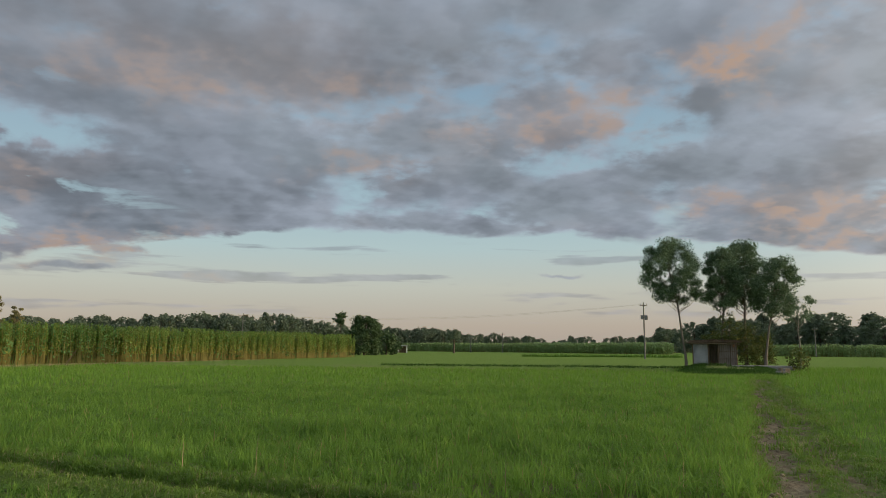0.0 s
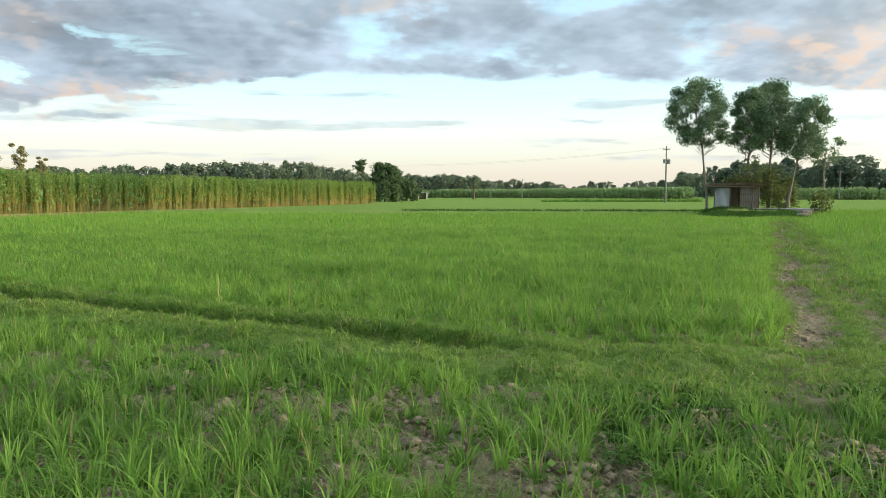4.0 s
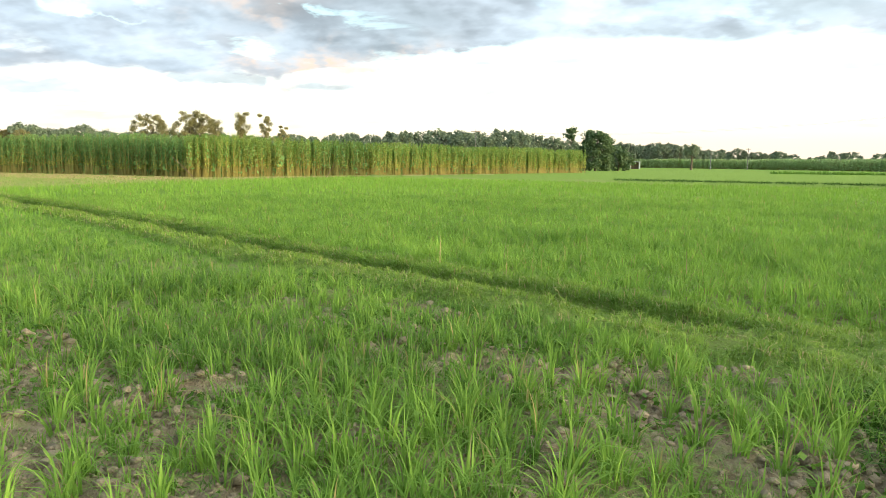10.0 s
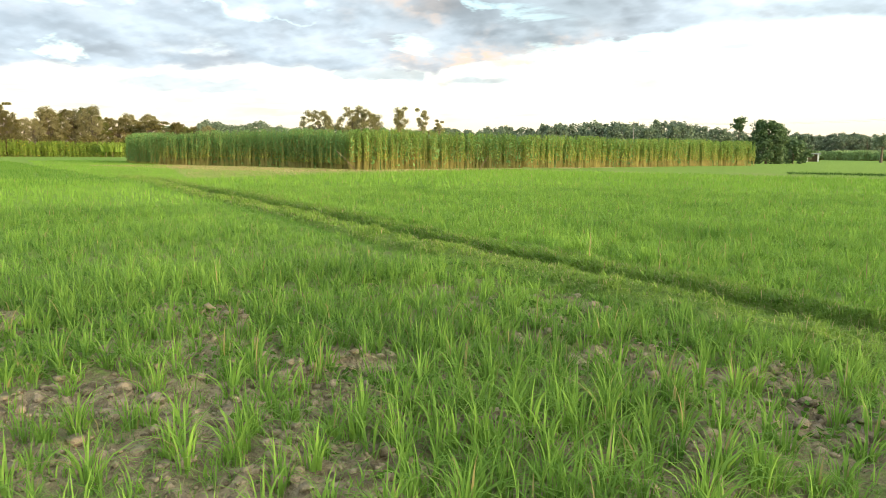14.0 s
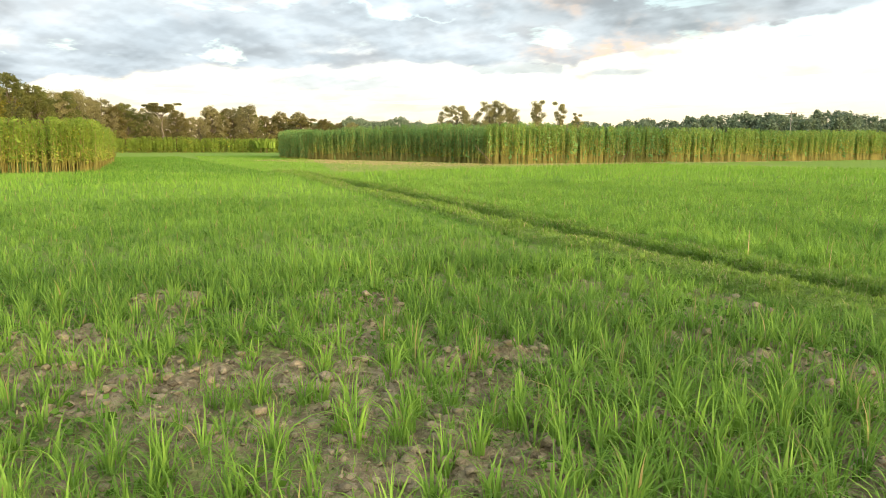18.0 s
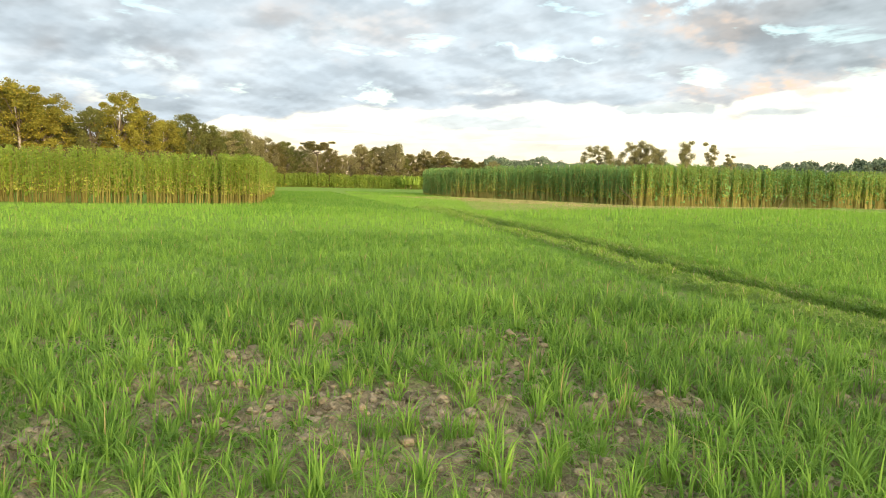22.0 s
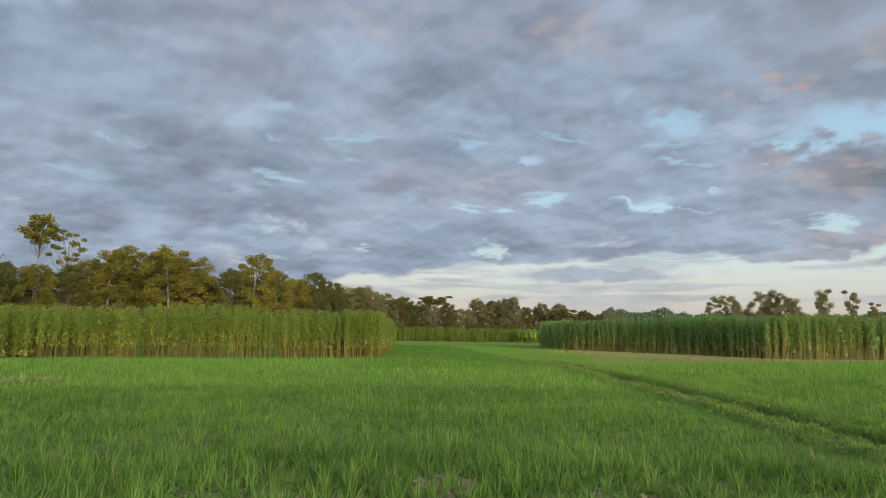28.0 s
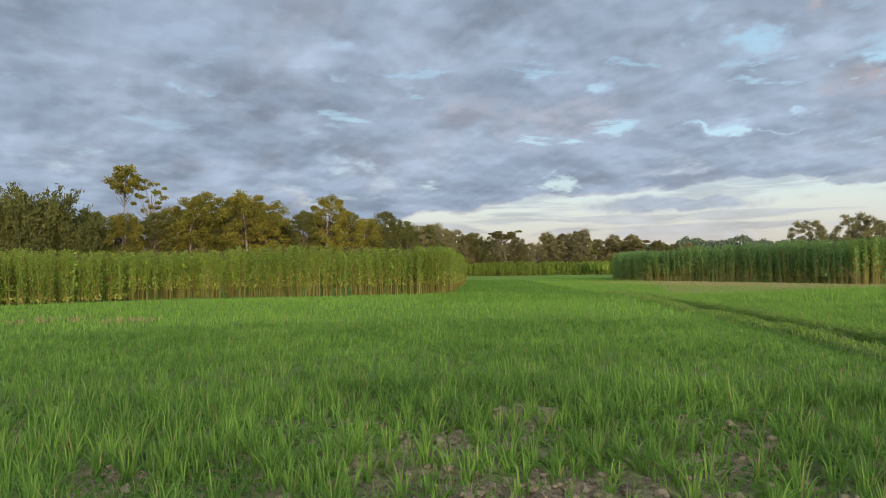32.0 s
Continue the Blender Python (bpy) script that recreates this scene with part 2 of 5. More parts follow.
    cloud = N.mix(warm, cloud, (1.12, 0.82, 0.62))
    mask = N.math("MAXIMUM", mask, streak)
    low = N.mix(mask, clear, cloud)
    # the glow round the low sun, behind the camera's right shoulder
    dot = N.math("ADD", N.math("MULTIPLY", x, sun_dir.x), N.math("ADD", N.math("MULTIPLY", y, sun_dir.y), N.math("MULTIPLY", z, sun_dir.z)))
    halo = N.math("POWER", N.math("MAXIMUM", dot, 0.0), 4.0)
    glow = N.mix(halo, (0.0, 0.0, 0.0), (7.0, 6.3, 5.0))
    total = N.mix(1.0, low, glow, "ADD")
    ground = N.span(deg, -1.5, -0.3)
    total = N.mix(ground, (0.10, 0.13, 0.06), total)
    bg = N.add("ShaderNodeBackground")
    N.put(bg.inputs[0], total)
    bg.inputs[1].default_value = SKY_POWER
    out = N.add("ShaderNodeOutputWorld")
    N.put(out.inputs[0], bg.outputs[0])


SKY_POWER = 1.0
build_world()
sun = new("sun", bpy.data.lights.new("sun", "SUN"))
sun.data.energy, sun.data.angle, sun.data.color = 3.5, radians(2.0), (1.0, 0.68, 0.36)
sun.matrix_world = look(sun_dir * 50, (0, 0, 0))


# ---- materials ----
def surface(name, build):
    """A material with a node tree; build(N) returns the shader's socket."""
    m = bpy.data.materials.new(name)
    m.use_nodes = True
    N = Nodes(m.node_tree)
    out = N.add("ShaderNodeOutputMaterial")
    N.put(out.inputs[0], build(N))
    return m


def principled(N, color, rough=0.8, metal=0.0, normal=None, spec=0.3):
    b = N.add("ShaderNodeBsdfPrincipled")
    N.put(b.inputs["Base Color"], (*color, 1) if isinstance(color, tuple) else color)
    N.put(b.inputs["Roughness"], rough)
    N.put(b.inputs["Metallic"], metal)
    b.inputs["Specular IOR Level"].default_value = spec
    if normal is not None:
        N.put(b.inputs["Normal"], normal)
    return b.outputs[0]


def bumped(N, height, strength=0.5, dist=0.02):
    b = N.add("ShaderNodeBump")
    N.put(b.inputs["Height"], height)
    b.inputs["Strength"].default_value, b.inputs["Distance"].default_value = strength, dist
    return b.outputs[0]


def foliage(name, dark, light, dry=None, dry_share=0.0, glow=0.35, patch=0.15, tuft=2.0):
    """Leaf surface: colour varies leaf by leaf and in broad patches; light shines through."""

    def build(N):
        geo = N.add("ShaderNodeNewGeometry")
        rnd = geo.outputs["Random Per Island"]
        broad = N.noise(geo.outputs["Position"], patch, 3.0)
        fac = N.math("ADD", N.math("MULTIPLY", rnd, 0.55), N.math("MULTIPLY", N.span(broad, 0.3, 0.7), 0.45))
        fine = N.span(N.noise(geo.outputs["Position"], tuft, 3.0), 0.32, 0.68)
        fac = N.math("ADD", N.math("MULTIPLY", fac, 0.68), N.math("MULTIPLY", fine, 0.32))
        col = N.mix(fac, dark, light)
        if dry:
            col = N.mix(N.math("GREATER_THAN", rnd, 1.0 - dry_share), col, dry)
        body = principled(N, col, 0.55, spec=0.14)
        tr = N.add("ShaderNodeBsdfTranslucent")
        N.put(tr.inputs[0], col)
        mx = N.add("ShaderNodeMixShader")
        mx.inputs[0].default_value = glow
        N.put(mx.inputs[1], body)
        N.put(mx.inputs[2], tr.outputs[0])
        return mx.outputs[0]

    return surface(name, build)


def plain(name, a, b, scale, rough=0.85, metal=0.0, bump=0.4, fine=6.0, stretch=(1, 1, 1)):
    """Solid surface with stains at two scales and fine relief."""

    def build(N):
        tc = N.add("ShaderNodeTexCoord")
        mp = N.add("ShaderNodeMapping")
        mp.inputs["Scale"].default_value = stretch
        N.put(mp.inputs[0], tc.outputs["Object"])
        n1, n2 = N.noise(mp.outputs[0], scale, 4.0), N.noise(mp.outputs[0], scale * fine, 5.0)
        fac = N.math("ADD", N.math("MULTIPLY", N.span(n1, 0.3, 0.7), 0.6), N.math("MULTIPLY", n2, 0.4))
        return principled(N, N.mix(fac, a, b), rough, metal, bumped(N, n2, bump))

    return surface(name, build)


MAT = dict(
    rice=foliage("rice_leaf", (0.070, 0.166, 0.030), (0.318, 0.520, 0.088), (0.36, 0.31, 0.13), 0.03, 0.40, 0.35, 2.2),
    rice_crop=foliage("rice_crop_leaf", (0.102, 0.220, 0.036), (0.352, 0.560, 0.092), (0.38, 0.33, 0.13), 0.03, 0.42, 0.35, 2.2),
    rice_far=foliage("rice_leaf_far", (0.145, 0.295, 0.040), (0.280, 0.465, 0.070), (0.34, 0.31, 0.12), 0.03, 0.34, 0.12, 0.8),
    turf=foliage("turf_blade", (0.122, 0.226, 0.036), (0.322, 0.468, 0.086), (0.42, 0.37, 0.18), 0.09, 0.32, 0.8, 4.0),
    low_weed=foliage("low_weed", (0.085, 0.150, 0.040), (0.235, 0.315, 0.110), (0.36, 0.32, 0.17), 0.16, 0.30, 0.9, 4.0),
    lip=foliage("bank_grass", (0.095, 0.200, 0.030), (0.280, 0.430, 0.072), (0.40, 0.35, 0.16), 0.06, 0.34, 0.8, 4.0),
    shrub=foliage("shrub_leaf", (0.072, 0.108, 0.032), (0.215, 0.262, 0.078), (0.30, 0.25, 0.08), 0.10, 0.30, 0.8, 3.0),
    strip=foliage("strip_weed", (0.085, 0.200, 0.030), (0.190, 0.335, 0.050), None, 0, 0.30, 0.15, 0.8),
    weed=foliage("weed_leaf", (0.030, 0.090, 0.013), (0.095, 0.190, 0.028), None, 0, 0.25, 1.0, 4.0),
    scrub=foliage("scrub_leaf", (0.055, 0.140, 0.020), (0.135, 0.245, 0.036), None, 0, 0.28, 0.3, 1.0),
    jute_yellow=foliage("yellowing_leaf", (0.29, 0.32, 0.06), (0.46, 0.47, 0.11), None, 0, 0.35, 0.3, 1.0),
    straw=plain("dry_straw", (0.45, 0.36, 0.20), (0.30, 0.23, 0.12), 8.0),
    # bluish copy of the jute leaf, with the shaded side's tone in its colour
    jute_leaf=foliage("jute_leaf", (0.118, 0.252, 0.078), (0.262, 0.430, 0.132), (0.33, 0.39, 0.09), 0.04, 0.42, 0.10, 0.6),
    # yellower copy for the sunward face: sunlight painted into the same leaf
    jute_leaf_lit=foliage("jute_leaf_lit", (0.128, 0.250, 0.058), (0.290, 0.430, 0.100), (0.42, 0.42, 0.08), 0.05, 0.42, 0.10, 0.6),
    jute_leaf_pale=foliage("jute_leaf_pale", (0.130, 0.222, 0.034), (0.325, 0.430, 0.070), (0.46, 0.44, 0.06), 0.03, 0.42, 0.10, 0.6),
    # distance haze is put into this leaf colour: paler than near jute
    jute_far_haze=foliage("jute_leaf_far_haze", (0.310, 0.445, 0.195), (0.480, 0.615, 0.290), None, 0, 0.4, 0.05, 0.2),
    jute_stem=foliage("jute_stem", (0.118, 0.106, 0.032), (0.400, 0.352, 0.104), None, 0, 0.0, 0.3, 1.5),
    # dark leaves by the hut, lightened and blued to carry painted haze
    leaf_hut_haze=foliage("tree_leaf_hut_haze", (0.085, 0.150, 0.092), (0.255, 0.345, 0.190), None, 0, 0.32, 0.4, 1.2),
    leaf_deep=foliage("tree_leaf_deep", (0.050, 0.098, 0.045), (0.165, 0.235, 0.105), None, 0, 0.28, 0.4, 1.2),
    # the low sun's gold on the wood is painted into these leaves
    leaf_sun_gold=foliage("tree_leaf_sun_gold", (0.080, 0.092, 0.018), (0.385, 0.352, 0.055), (0.44, 0.35, 0.06), 0.10, 0.32, 0.12, 0.5),
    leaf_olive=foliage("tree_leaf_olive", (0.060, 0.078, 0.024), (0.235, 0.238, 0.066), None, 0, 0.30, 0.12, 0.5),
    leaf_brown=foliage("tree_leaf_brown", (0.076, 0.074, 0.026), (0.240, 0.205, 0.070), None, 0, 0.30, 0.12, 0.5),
    # tan leaves lightened in colour to stand for haze over far trees
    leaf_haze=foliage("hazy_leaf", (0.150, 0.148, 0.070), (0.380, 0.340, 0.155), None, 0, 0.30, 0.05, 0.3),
    # horizon trees: blue-grey haze mixed into the leaf colour itself
    leaf_far_haze=foliage("far_leaf_haze", (0.120, 0.165, 0.115), (0.240, 0.300, 0.190), None, 0, 0.28, 0.05, 0.15),
    bark=plain("bark", (0.085, 0.066, 0.046), (0.19, 0.155, 0.115), 3.0, 0.95, bump=0.8, stretch=(1, 1, 0.3)),
    bark_grey=plain("grey_bark", (0.15, 0.130, 0.105), (0.29, 0.255, 0.210), 2.0, 0.9, bump=0.5, stretch=(1, 1, 0.3)),
    bark_pale=plain("pale_bark", (0.30, 0.26, 0.21), (0.44, 0.40, 0.34), 2.0, 0.9, bump=0.5, stretch=(1, 1, 0.3)),
    tin=plain("weathered_tin", (0.40, 0.42, 0.45), (0.60, 0.62, 0.64), 1.5, 0.55, 0.35, 0.2),
    bamboo=plain("woven_bamboo", (0.22, 0.19, 0.17), (0.38, 0.335, 0.295), 2.5, 0.9, 0, 0.6, 10.0),
    timber=plain("old_timber", (0.13, 0.09, 0.06), (0.26, 0.19, 0.13), 4.0, 0.9, stretch=(1, 1, 0.2)),
    thatch=plain("thatch", (0.16, 0.12, 0.08), (0.33, 0.26, 0.18), 3.0, 0.98, bump=1.0),
    concrete=plain("concrete", (0.30, 0.29, 0.27), (0.48, 0.46, 0.43), 1.2, 0.9),
    pole=plain("grey_pole", (0.17, 0.165, 0.155), (0.30, 0.29, 0.27), 1.2, 0.9),
    brick=plain("old_brick", (0.30, 0.13, 0.08), (0.42, 0.22, 0.14), 5.0, 0.95),
    white=plain("white_paint", (0.62, 0.62, 0.60), (0.82, 0.82, 0.80), 3.0, 0.7),
    steel=plain("dull_steel", (0.16, 0.17, 0.18), (0.30, 0.31, 0.32), 5.0, 0.5, 0.6, 0.1),
    soil_clod=plain("soil_clod", (0.215, 0.172, 0.112), (0.385, 0.315, 0.212), 6.0, 0.97, bump=1.0, fine=8.0),
)


def ground_material():
    def build(N):
        geo = N.add("ShaderNodeNewGeometry")
        pos = geo.outputs["Position"]
        turf = N.add("ShaderNodeAttribute", attribute_name="turf").outputs["Fac"]
        dry = N.add("ShaderNodeAttribute", attribute_name="dry").outputs["Fac"]
        lush = N.add("ShaderNodeAttribute", attribute_name="lush").outputs["Fac"]
        n1, n2, n3 = N.noise(pos, 1.3, 4.0), N.noise(pos, 9.0, 6.0), N.noise(pos, 60.0, 4.0)
        wet_shade = N.add("ShaderNodeAttribute", attribute_name="wet_shade").outputs["Fac"]
        lump = N.noise(pos, 22.0, 4.0, 0.6, 0.5)
        soil = N.mix(N.span(n1, 0.3, 0.7), (0.245, 0.200, 0.128), (0.410, 0.340, 0.224))
        soil = N.mix(N.span(n2, 0.30, 0.65), (0.205, 0.160, 0.100), soil)
        soil = N.mix(N.span(lump, 0.5, 0.75, 0.0, 0.6), soil, (0.52, 0.43, 0.29))
        # damp ditch soil, and shade painted in the ditch and at the bund's foot
        soil = N.mix(wet_shade, soil, (0.110, 0.140, 0.055))
        grass = N.mix(n2, (0.105, 0.180, 0.038), (0.225, 0.325, 0.075))
        grass = N.mix(N.span(n1, 0.45, 0.75, 0.0, 0.35), grass, (0.25, 0.22, 0.11))
        far = N.noise(pos, 0.05, 4.0)
        rice = N.mix(N.span(far, 0.3, 0.7), (0.135, 0.275, 0.040), (0.225, 0.385, 0.062))
        rice = N.mix(N.math("MULTIPLY", lush, N.span(lush, 0.8, 0.9)), rice, (0.245, 0.375, 0.070))
        rice = N.mix(N.math("MULTIPLY", N.noise(pos, 2.5, 5.0), 0.5), rice, (0.11, 0.22, 0.033))
        edge = N.math("ADD", turf, N.math("MULTIPLY", N.math("SUBTRACT", n2, 0.5), 0.9))
        col = N.mix(N.span(edge, 0.3, 0.7), soil, grass)
        col = N.mix(lush, col, rice)
        col = N.mix(N.math("MULTIPLY", dry, N.span(n2, 0.2, 0.6)), col, (0.42, 0.36, 0.19))
        h = N.math("ADD", N.math("MULTIPLY", n2, 0.7), N.math("ADD", N.math("MULTIPLY", n3, 0.2), N.math("MULTIPLY", lump, 0.5)))
        return principled(N, col, 0.95, 0.0, bumped(N, h, 1.0, 0.09), 0.03)

    return surface("field_ground", build)


MAT["ground"] = ground_material()


# ---- mesh helpers ----
def np_mesh(name, verts, faces, mat, smooth=False):
    """A mesh from arrays of corners and of faces with the same number of corners."""
    verts, faces = np.asarray(verts, np.float32), np.asarray(faces, np.int32)
    me = bpy.data.meshes.new(name)
    k = faces.shape[1]
    me.vertices.add(len(verts))
    me.vertices.foreach_set("co", verts.ravel())
    me.loops.add(faces.size)
    me.loops.foreach_set("vertex_index", faces.ravel())
    me.polygons.add(len(faces))
    me.polygons.foreach_set("loop_start", np.arange(0, faces.size, k, dtype=np.int32))
    me.polygons.foreach_set("use_smooth", np.full(len(faces), smooth))
    me.materials.append(mat)
    me.update(calc_edges=True)
    return me


def part(name, data, parent, label="", mat=None):
    """One mesh object under a thing or a part; data is a mesh or a bmesh."""
    if isinstance(data, bmesh.types.BMesh):
        me = bpy.data.meshes.new(name)
        data.to_mesh(me)
        data.free()
        me.materials.append(mat)
        data = me
    ob = new(name, data)
    ob.parent = parent
    return tagged(ob, label)


def polar(az, d):
    """A place on the ground from its bearing (degrees, left of +y) and distance."""
    return -math.sin(radians(az)) * d, math.cos(radians(az)) * d


def box(bm, x0, x1, y0, y1, z0, z1, bevel=0.0):
    r = bmesh.ops.create_cube(bm, size=1.0, matrix=Matrix.LocRotScale(
        ((x0 + x1) / 2, (y0 + y1) / 2, (z0 + z1) / 2), None, (x1 - x0, y1 - y0, z1 - z0)))
    if bevel:
        es = list({e for v in r["verts"] for e in v.link_edges})
        bmesh.ops.bevel(bm, geom=es, offset=bevel, segments=1, affect="EDGES")
    return bm


def tube(points, radii, sides=6):
    """Corners and faces of a bent, tapered tube."""
    P, R = np.array(points, float), np.array(radii, float)
    T = np.gradient(P, axis=0)
    T /= np.linalg.norm(T, axis=1)[:, None] + 1e-9
    ref = np.where(np.abs(T[:, 2:3]) > 0.9, np.array([[1.0, 0, 0]]), np.array([[0, 0, 1.0]]))
    U = np.cross(T, ref)
    U /= np.linalg.norm(U, axis=1)[:, None] + 1e-9
    W = np.cross(T, U)
    a = np.linspace(0, 2 * np.pi, sides, endpoint=False)
    V = P[:, None] + R[:, None, None] * (np.cos(a)[None, :, None] * U[:, None] + np.sin(a)[None, :, None] * W[:, None])
    n = len(P)
    i, j = np.meshgrid(np.arange(n - 1), np.arange(sides), indexing="ij")
    F = np.stack([i * sides + j, i * sides + (j + 1) % sides, (i + 1) * sides + (j + 1) % sides, (i + 1) * sides + j], -1)
    return V.reshape(-1, 3), F.reshape(-1, 4)


def joined(pieces):
    """Several (corners, faces) as one."""
    vs, fs, n = [], [], 0
    for v, f in pieces:
        vs.append(v)
        fs.append(f + n)
        n += len(v)
    return np.concatenate(vs), np.concatenate(fs)


def smooth_noise(x, y, scale, seed):
    """Value noise in the plane, 0 to 1."""
    r = np.random.RandomState(seed).rand(256, 256)
    u, v = np.asarray(x) * scale + 1000.0, np.asarray(y) * scale + 1000.0
    i, j = np.floor(u).astype(int), np.floor(v).astype(int)
    a, b = u - i, v - j
    a, b = a * a * (3 - 2 * a), b * b * (3 - 2 * b)
    g = lambda p, q: r[p % 256, q % 256]
    return (g(i, j) * (1 - a) + g(i + 1, j) * a) * (1 - b) + (g(i, j + 1) * (1 - a) + g(i + 1, j + 1) * a) * b


def ramp01(v, a, b):
    t = np.clip((np.asarray(v, float) - a) / (b - a), 0, 1)
    return t * t * (3 - 2 * t)


# ---- plan of the fields ----
def bund_line(x):
    """The ditch along the near edge of the rice: its y over x."""
    x = np.asarray(x, float)
    bend = 0.05 * np.sin(x * 1.1) + 0.10 * np.sin(x * 0.43 + 1.0)
    d = x - 0.1
    return 6.48 - 0.257 * (d - np.sqrt(d * d + 0.3)) - np.where(d < 0, 0.0, 0.04 * d) + bend * ramp01(-x, -1, 3)


def across(x, y):
    """Distance from the ditch, positive towards the rice field."""
    return (np.asarray(y, float) - bund_line(x)) * np.where(np.asarray(x) < 0.3, 0.87, 0.98)


def bund_width(x):
    return 0.76 + 0.72 * ramp01(x, -0.5, 2.2)


def path_left(y):
    return 3.2 + (y - 7.1) * 0.436 + 0.12 * np.sin(np.asarray(y) * 0.9)


def path_right(y):
    return 4.9 + (y - 7.0) * 0.425 + 0.15 * np.sin(np.asarray(y) * 0.7 + 2)


def field_end(x):
    return 54.0 - 0.14 * np.asarray(x, float)


A_CORNER, A_NOOK, A_SEAM, A_END = (-66.0, 49.2), (-49.8, 50.4), (-36.8, 46.8), (-13.8, 112.0)


def jute_edge_y(x):
    """Front of the tall crop ahead, y over x."""
    x = np.asarray(x, float)
    left = A_CORNER[1] + (x - A_CORNER[0]) * (A_SEAM[1] - A_CORNER[1]) / (A_SEAM[0] - A_CORNER[0])
    right = A_SEAM[1] + (x - A_SEAM[0]) * (A_END[1] - A_SEAM[1]) / (A_END[0] - A_SEAM[0])
    return np.where(x < A_SEAM[0], left, right)


def on_pad(x, y):
    """How far out on the hut's low mound: 1 at its foot."""
    a = radians(-22.4)
    u = np.asarray(x) * math.cos(a) + np.asarray(y) * math.sin(a)
    v = np.asarray(y) * math.cos(a) - np.asarray(x) * math.sin(a) - 56.5
    return ((np.abs(u) / 3.5) ** 4 + (np.abs(v) / 9.0) ** 4) ** 0.25


def before_pad(x, y):
    """Trodden grass in front of the mound."""
    a = np.degrees(np.arctan2(-x, y))
    return (a < -18.3) & (a > -26.8) & (np.hypot(x, y) > 41.5) & (np.hypot(x, y) < 66)


def rice_left(y):
    """Left end of the flooded plot, x over y."""
    return -29.5 - 1.2 * np.sin((np.asarray(y, float) - 21) * 0.12)


def is_stubble(x, y):
    """Pale short grass between the rice and the tall crop."""
    x, y = np.asarray(x, float), np.asarray(y, float)
    return (x < rice_left(y) + 0.4) & (x > -60) & (across(x, y) > 2.0 + 0.16 * (-30 - x)) & (y < jute_edge_y(x) + 0.4) & (y < 60)


def is_rice(x, y):
    """Flooded plot beyond the ditch."""
    return (across(x, y) > 0.46) & (x < path_left(y)) & (y < field_end(x)) & (y < jute_edge_y(x) - np.where(x < A_SEAM[0] + 12, 9.0, 3.2)) & (x > rice_left(y)) & ~before_pad(x, y)


def is_rice_right(x, y):
    return (x > path_right(y)) & (y > 6.0 - 0.3 * (x - 5)) & (y < 60) & ~before_pad(x, y)


def is_near(x, y):
    """Thin plot round the camera."""
    left = -40.6 + 0.0 * np.asarray(y)
    return (across(x, y) < -bund_width(x) - 0.10) & (x > left) & (x < 3.2 + 0.1 * np.asarray(y)) & (y < 21 + 0.12 * x + 1.4)


def is_scrub(x, y):
    """Darker, weedy strip between the two tall crops."""
    return (x < -27.5) & (x > -95) & (y > 10.5 + (-31 - x) * 0.42) & (y < 19.8 + (-28 - x) * 0.42)


BARE = ((-3.7, 2.8, 1.7), (-5.0, 1.6, 1.2), (-0.3, 4.4, 0.8), (1.4, 4.4, 0.8), (-2.4, 2.2, 0.8), (0.4, 5.0, 0.5), (-6.4, 2.6, 0.7), (-4.8, 4.0, 0.6), (0.7, 3.6, 0.5), (2.1, 3.8, 0.7), (-1.4, 5.0, 0.5))


def bareness(x, y):
    """1 where the soil lies open in the near plot."""
    b = np.zeros(np.shape(x))
    for bx, by, r in BARE:
        b = np.maximum(b, 1 - ramp01(np.hypot(x - bx, y - by) / r, 0.55, 1.25))
    d = np.hypot(x, y)
    n = smooth_noise(x, y, 1.3, 3) * 0.6 + smooth_noise(x, y, 3.1, 4) * 0.4
    return np.maximum(b * (0.12 + 0.88 * ramp01(0.45 * smooth_noise(x, y, 2.6, 5) + 0.55 * smooth_noise(x, y, 5.5, 6), 0.30, 0.66)), ramp01(n, 0.54, 0.76) * (1 - ramp01(d, 5.5, 9.0)) * 0.75)


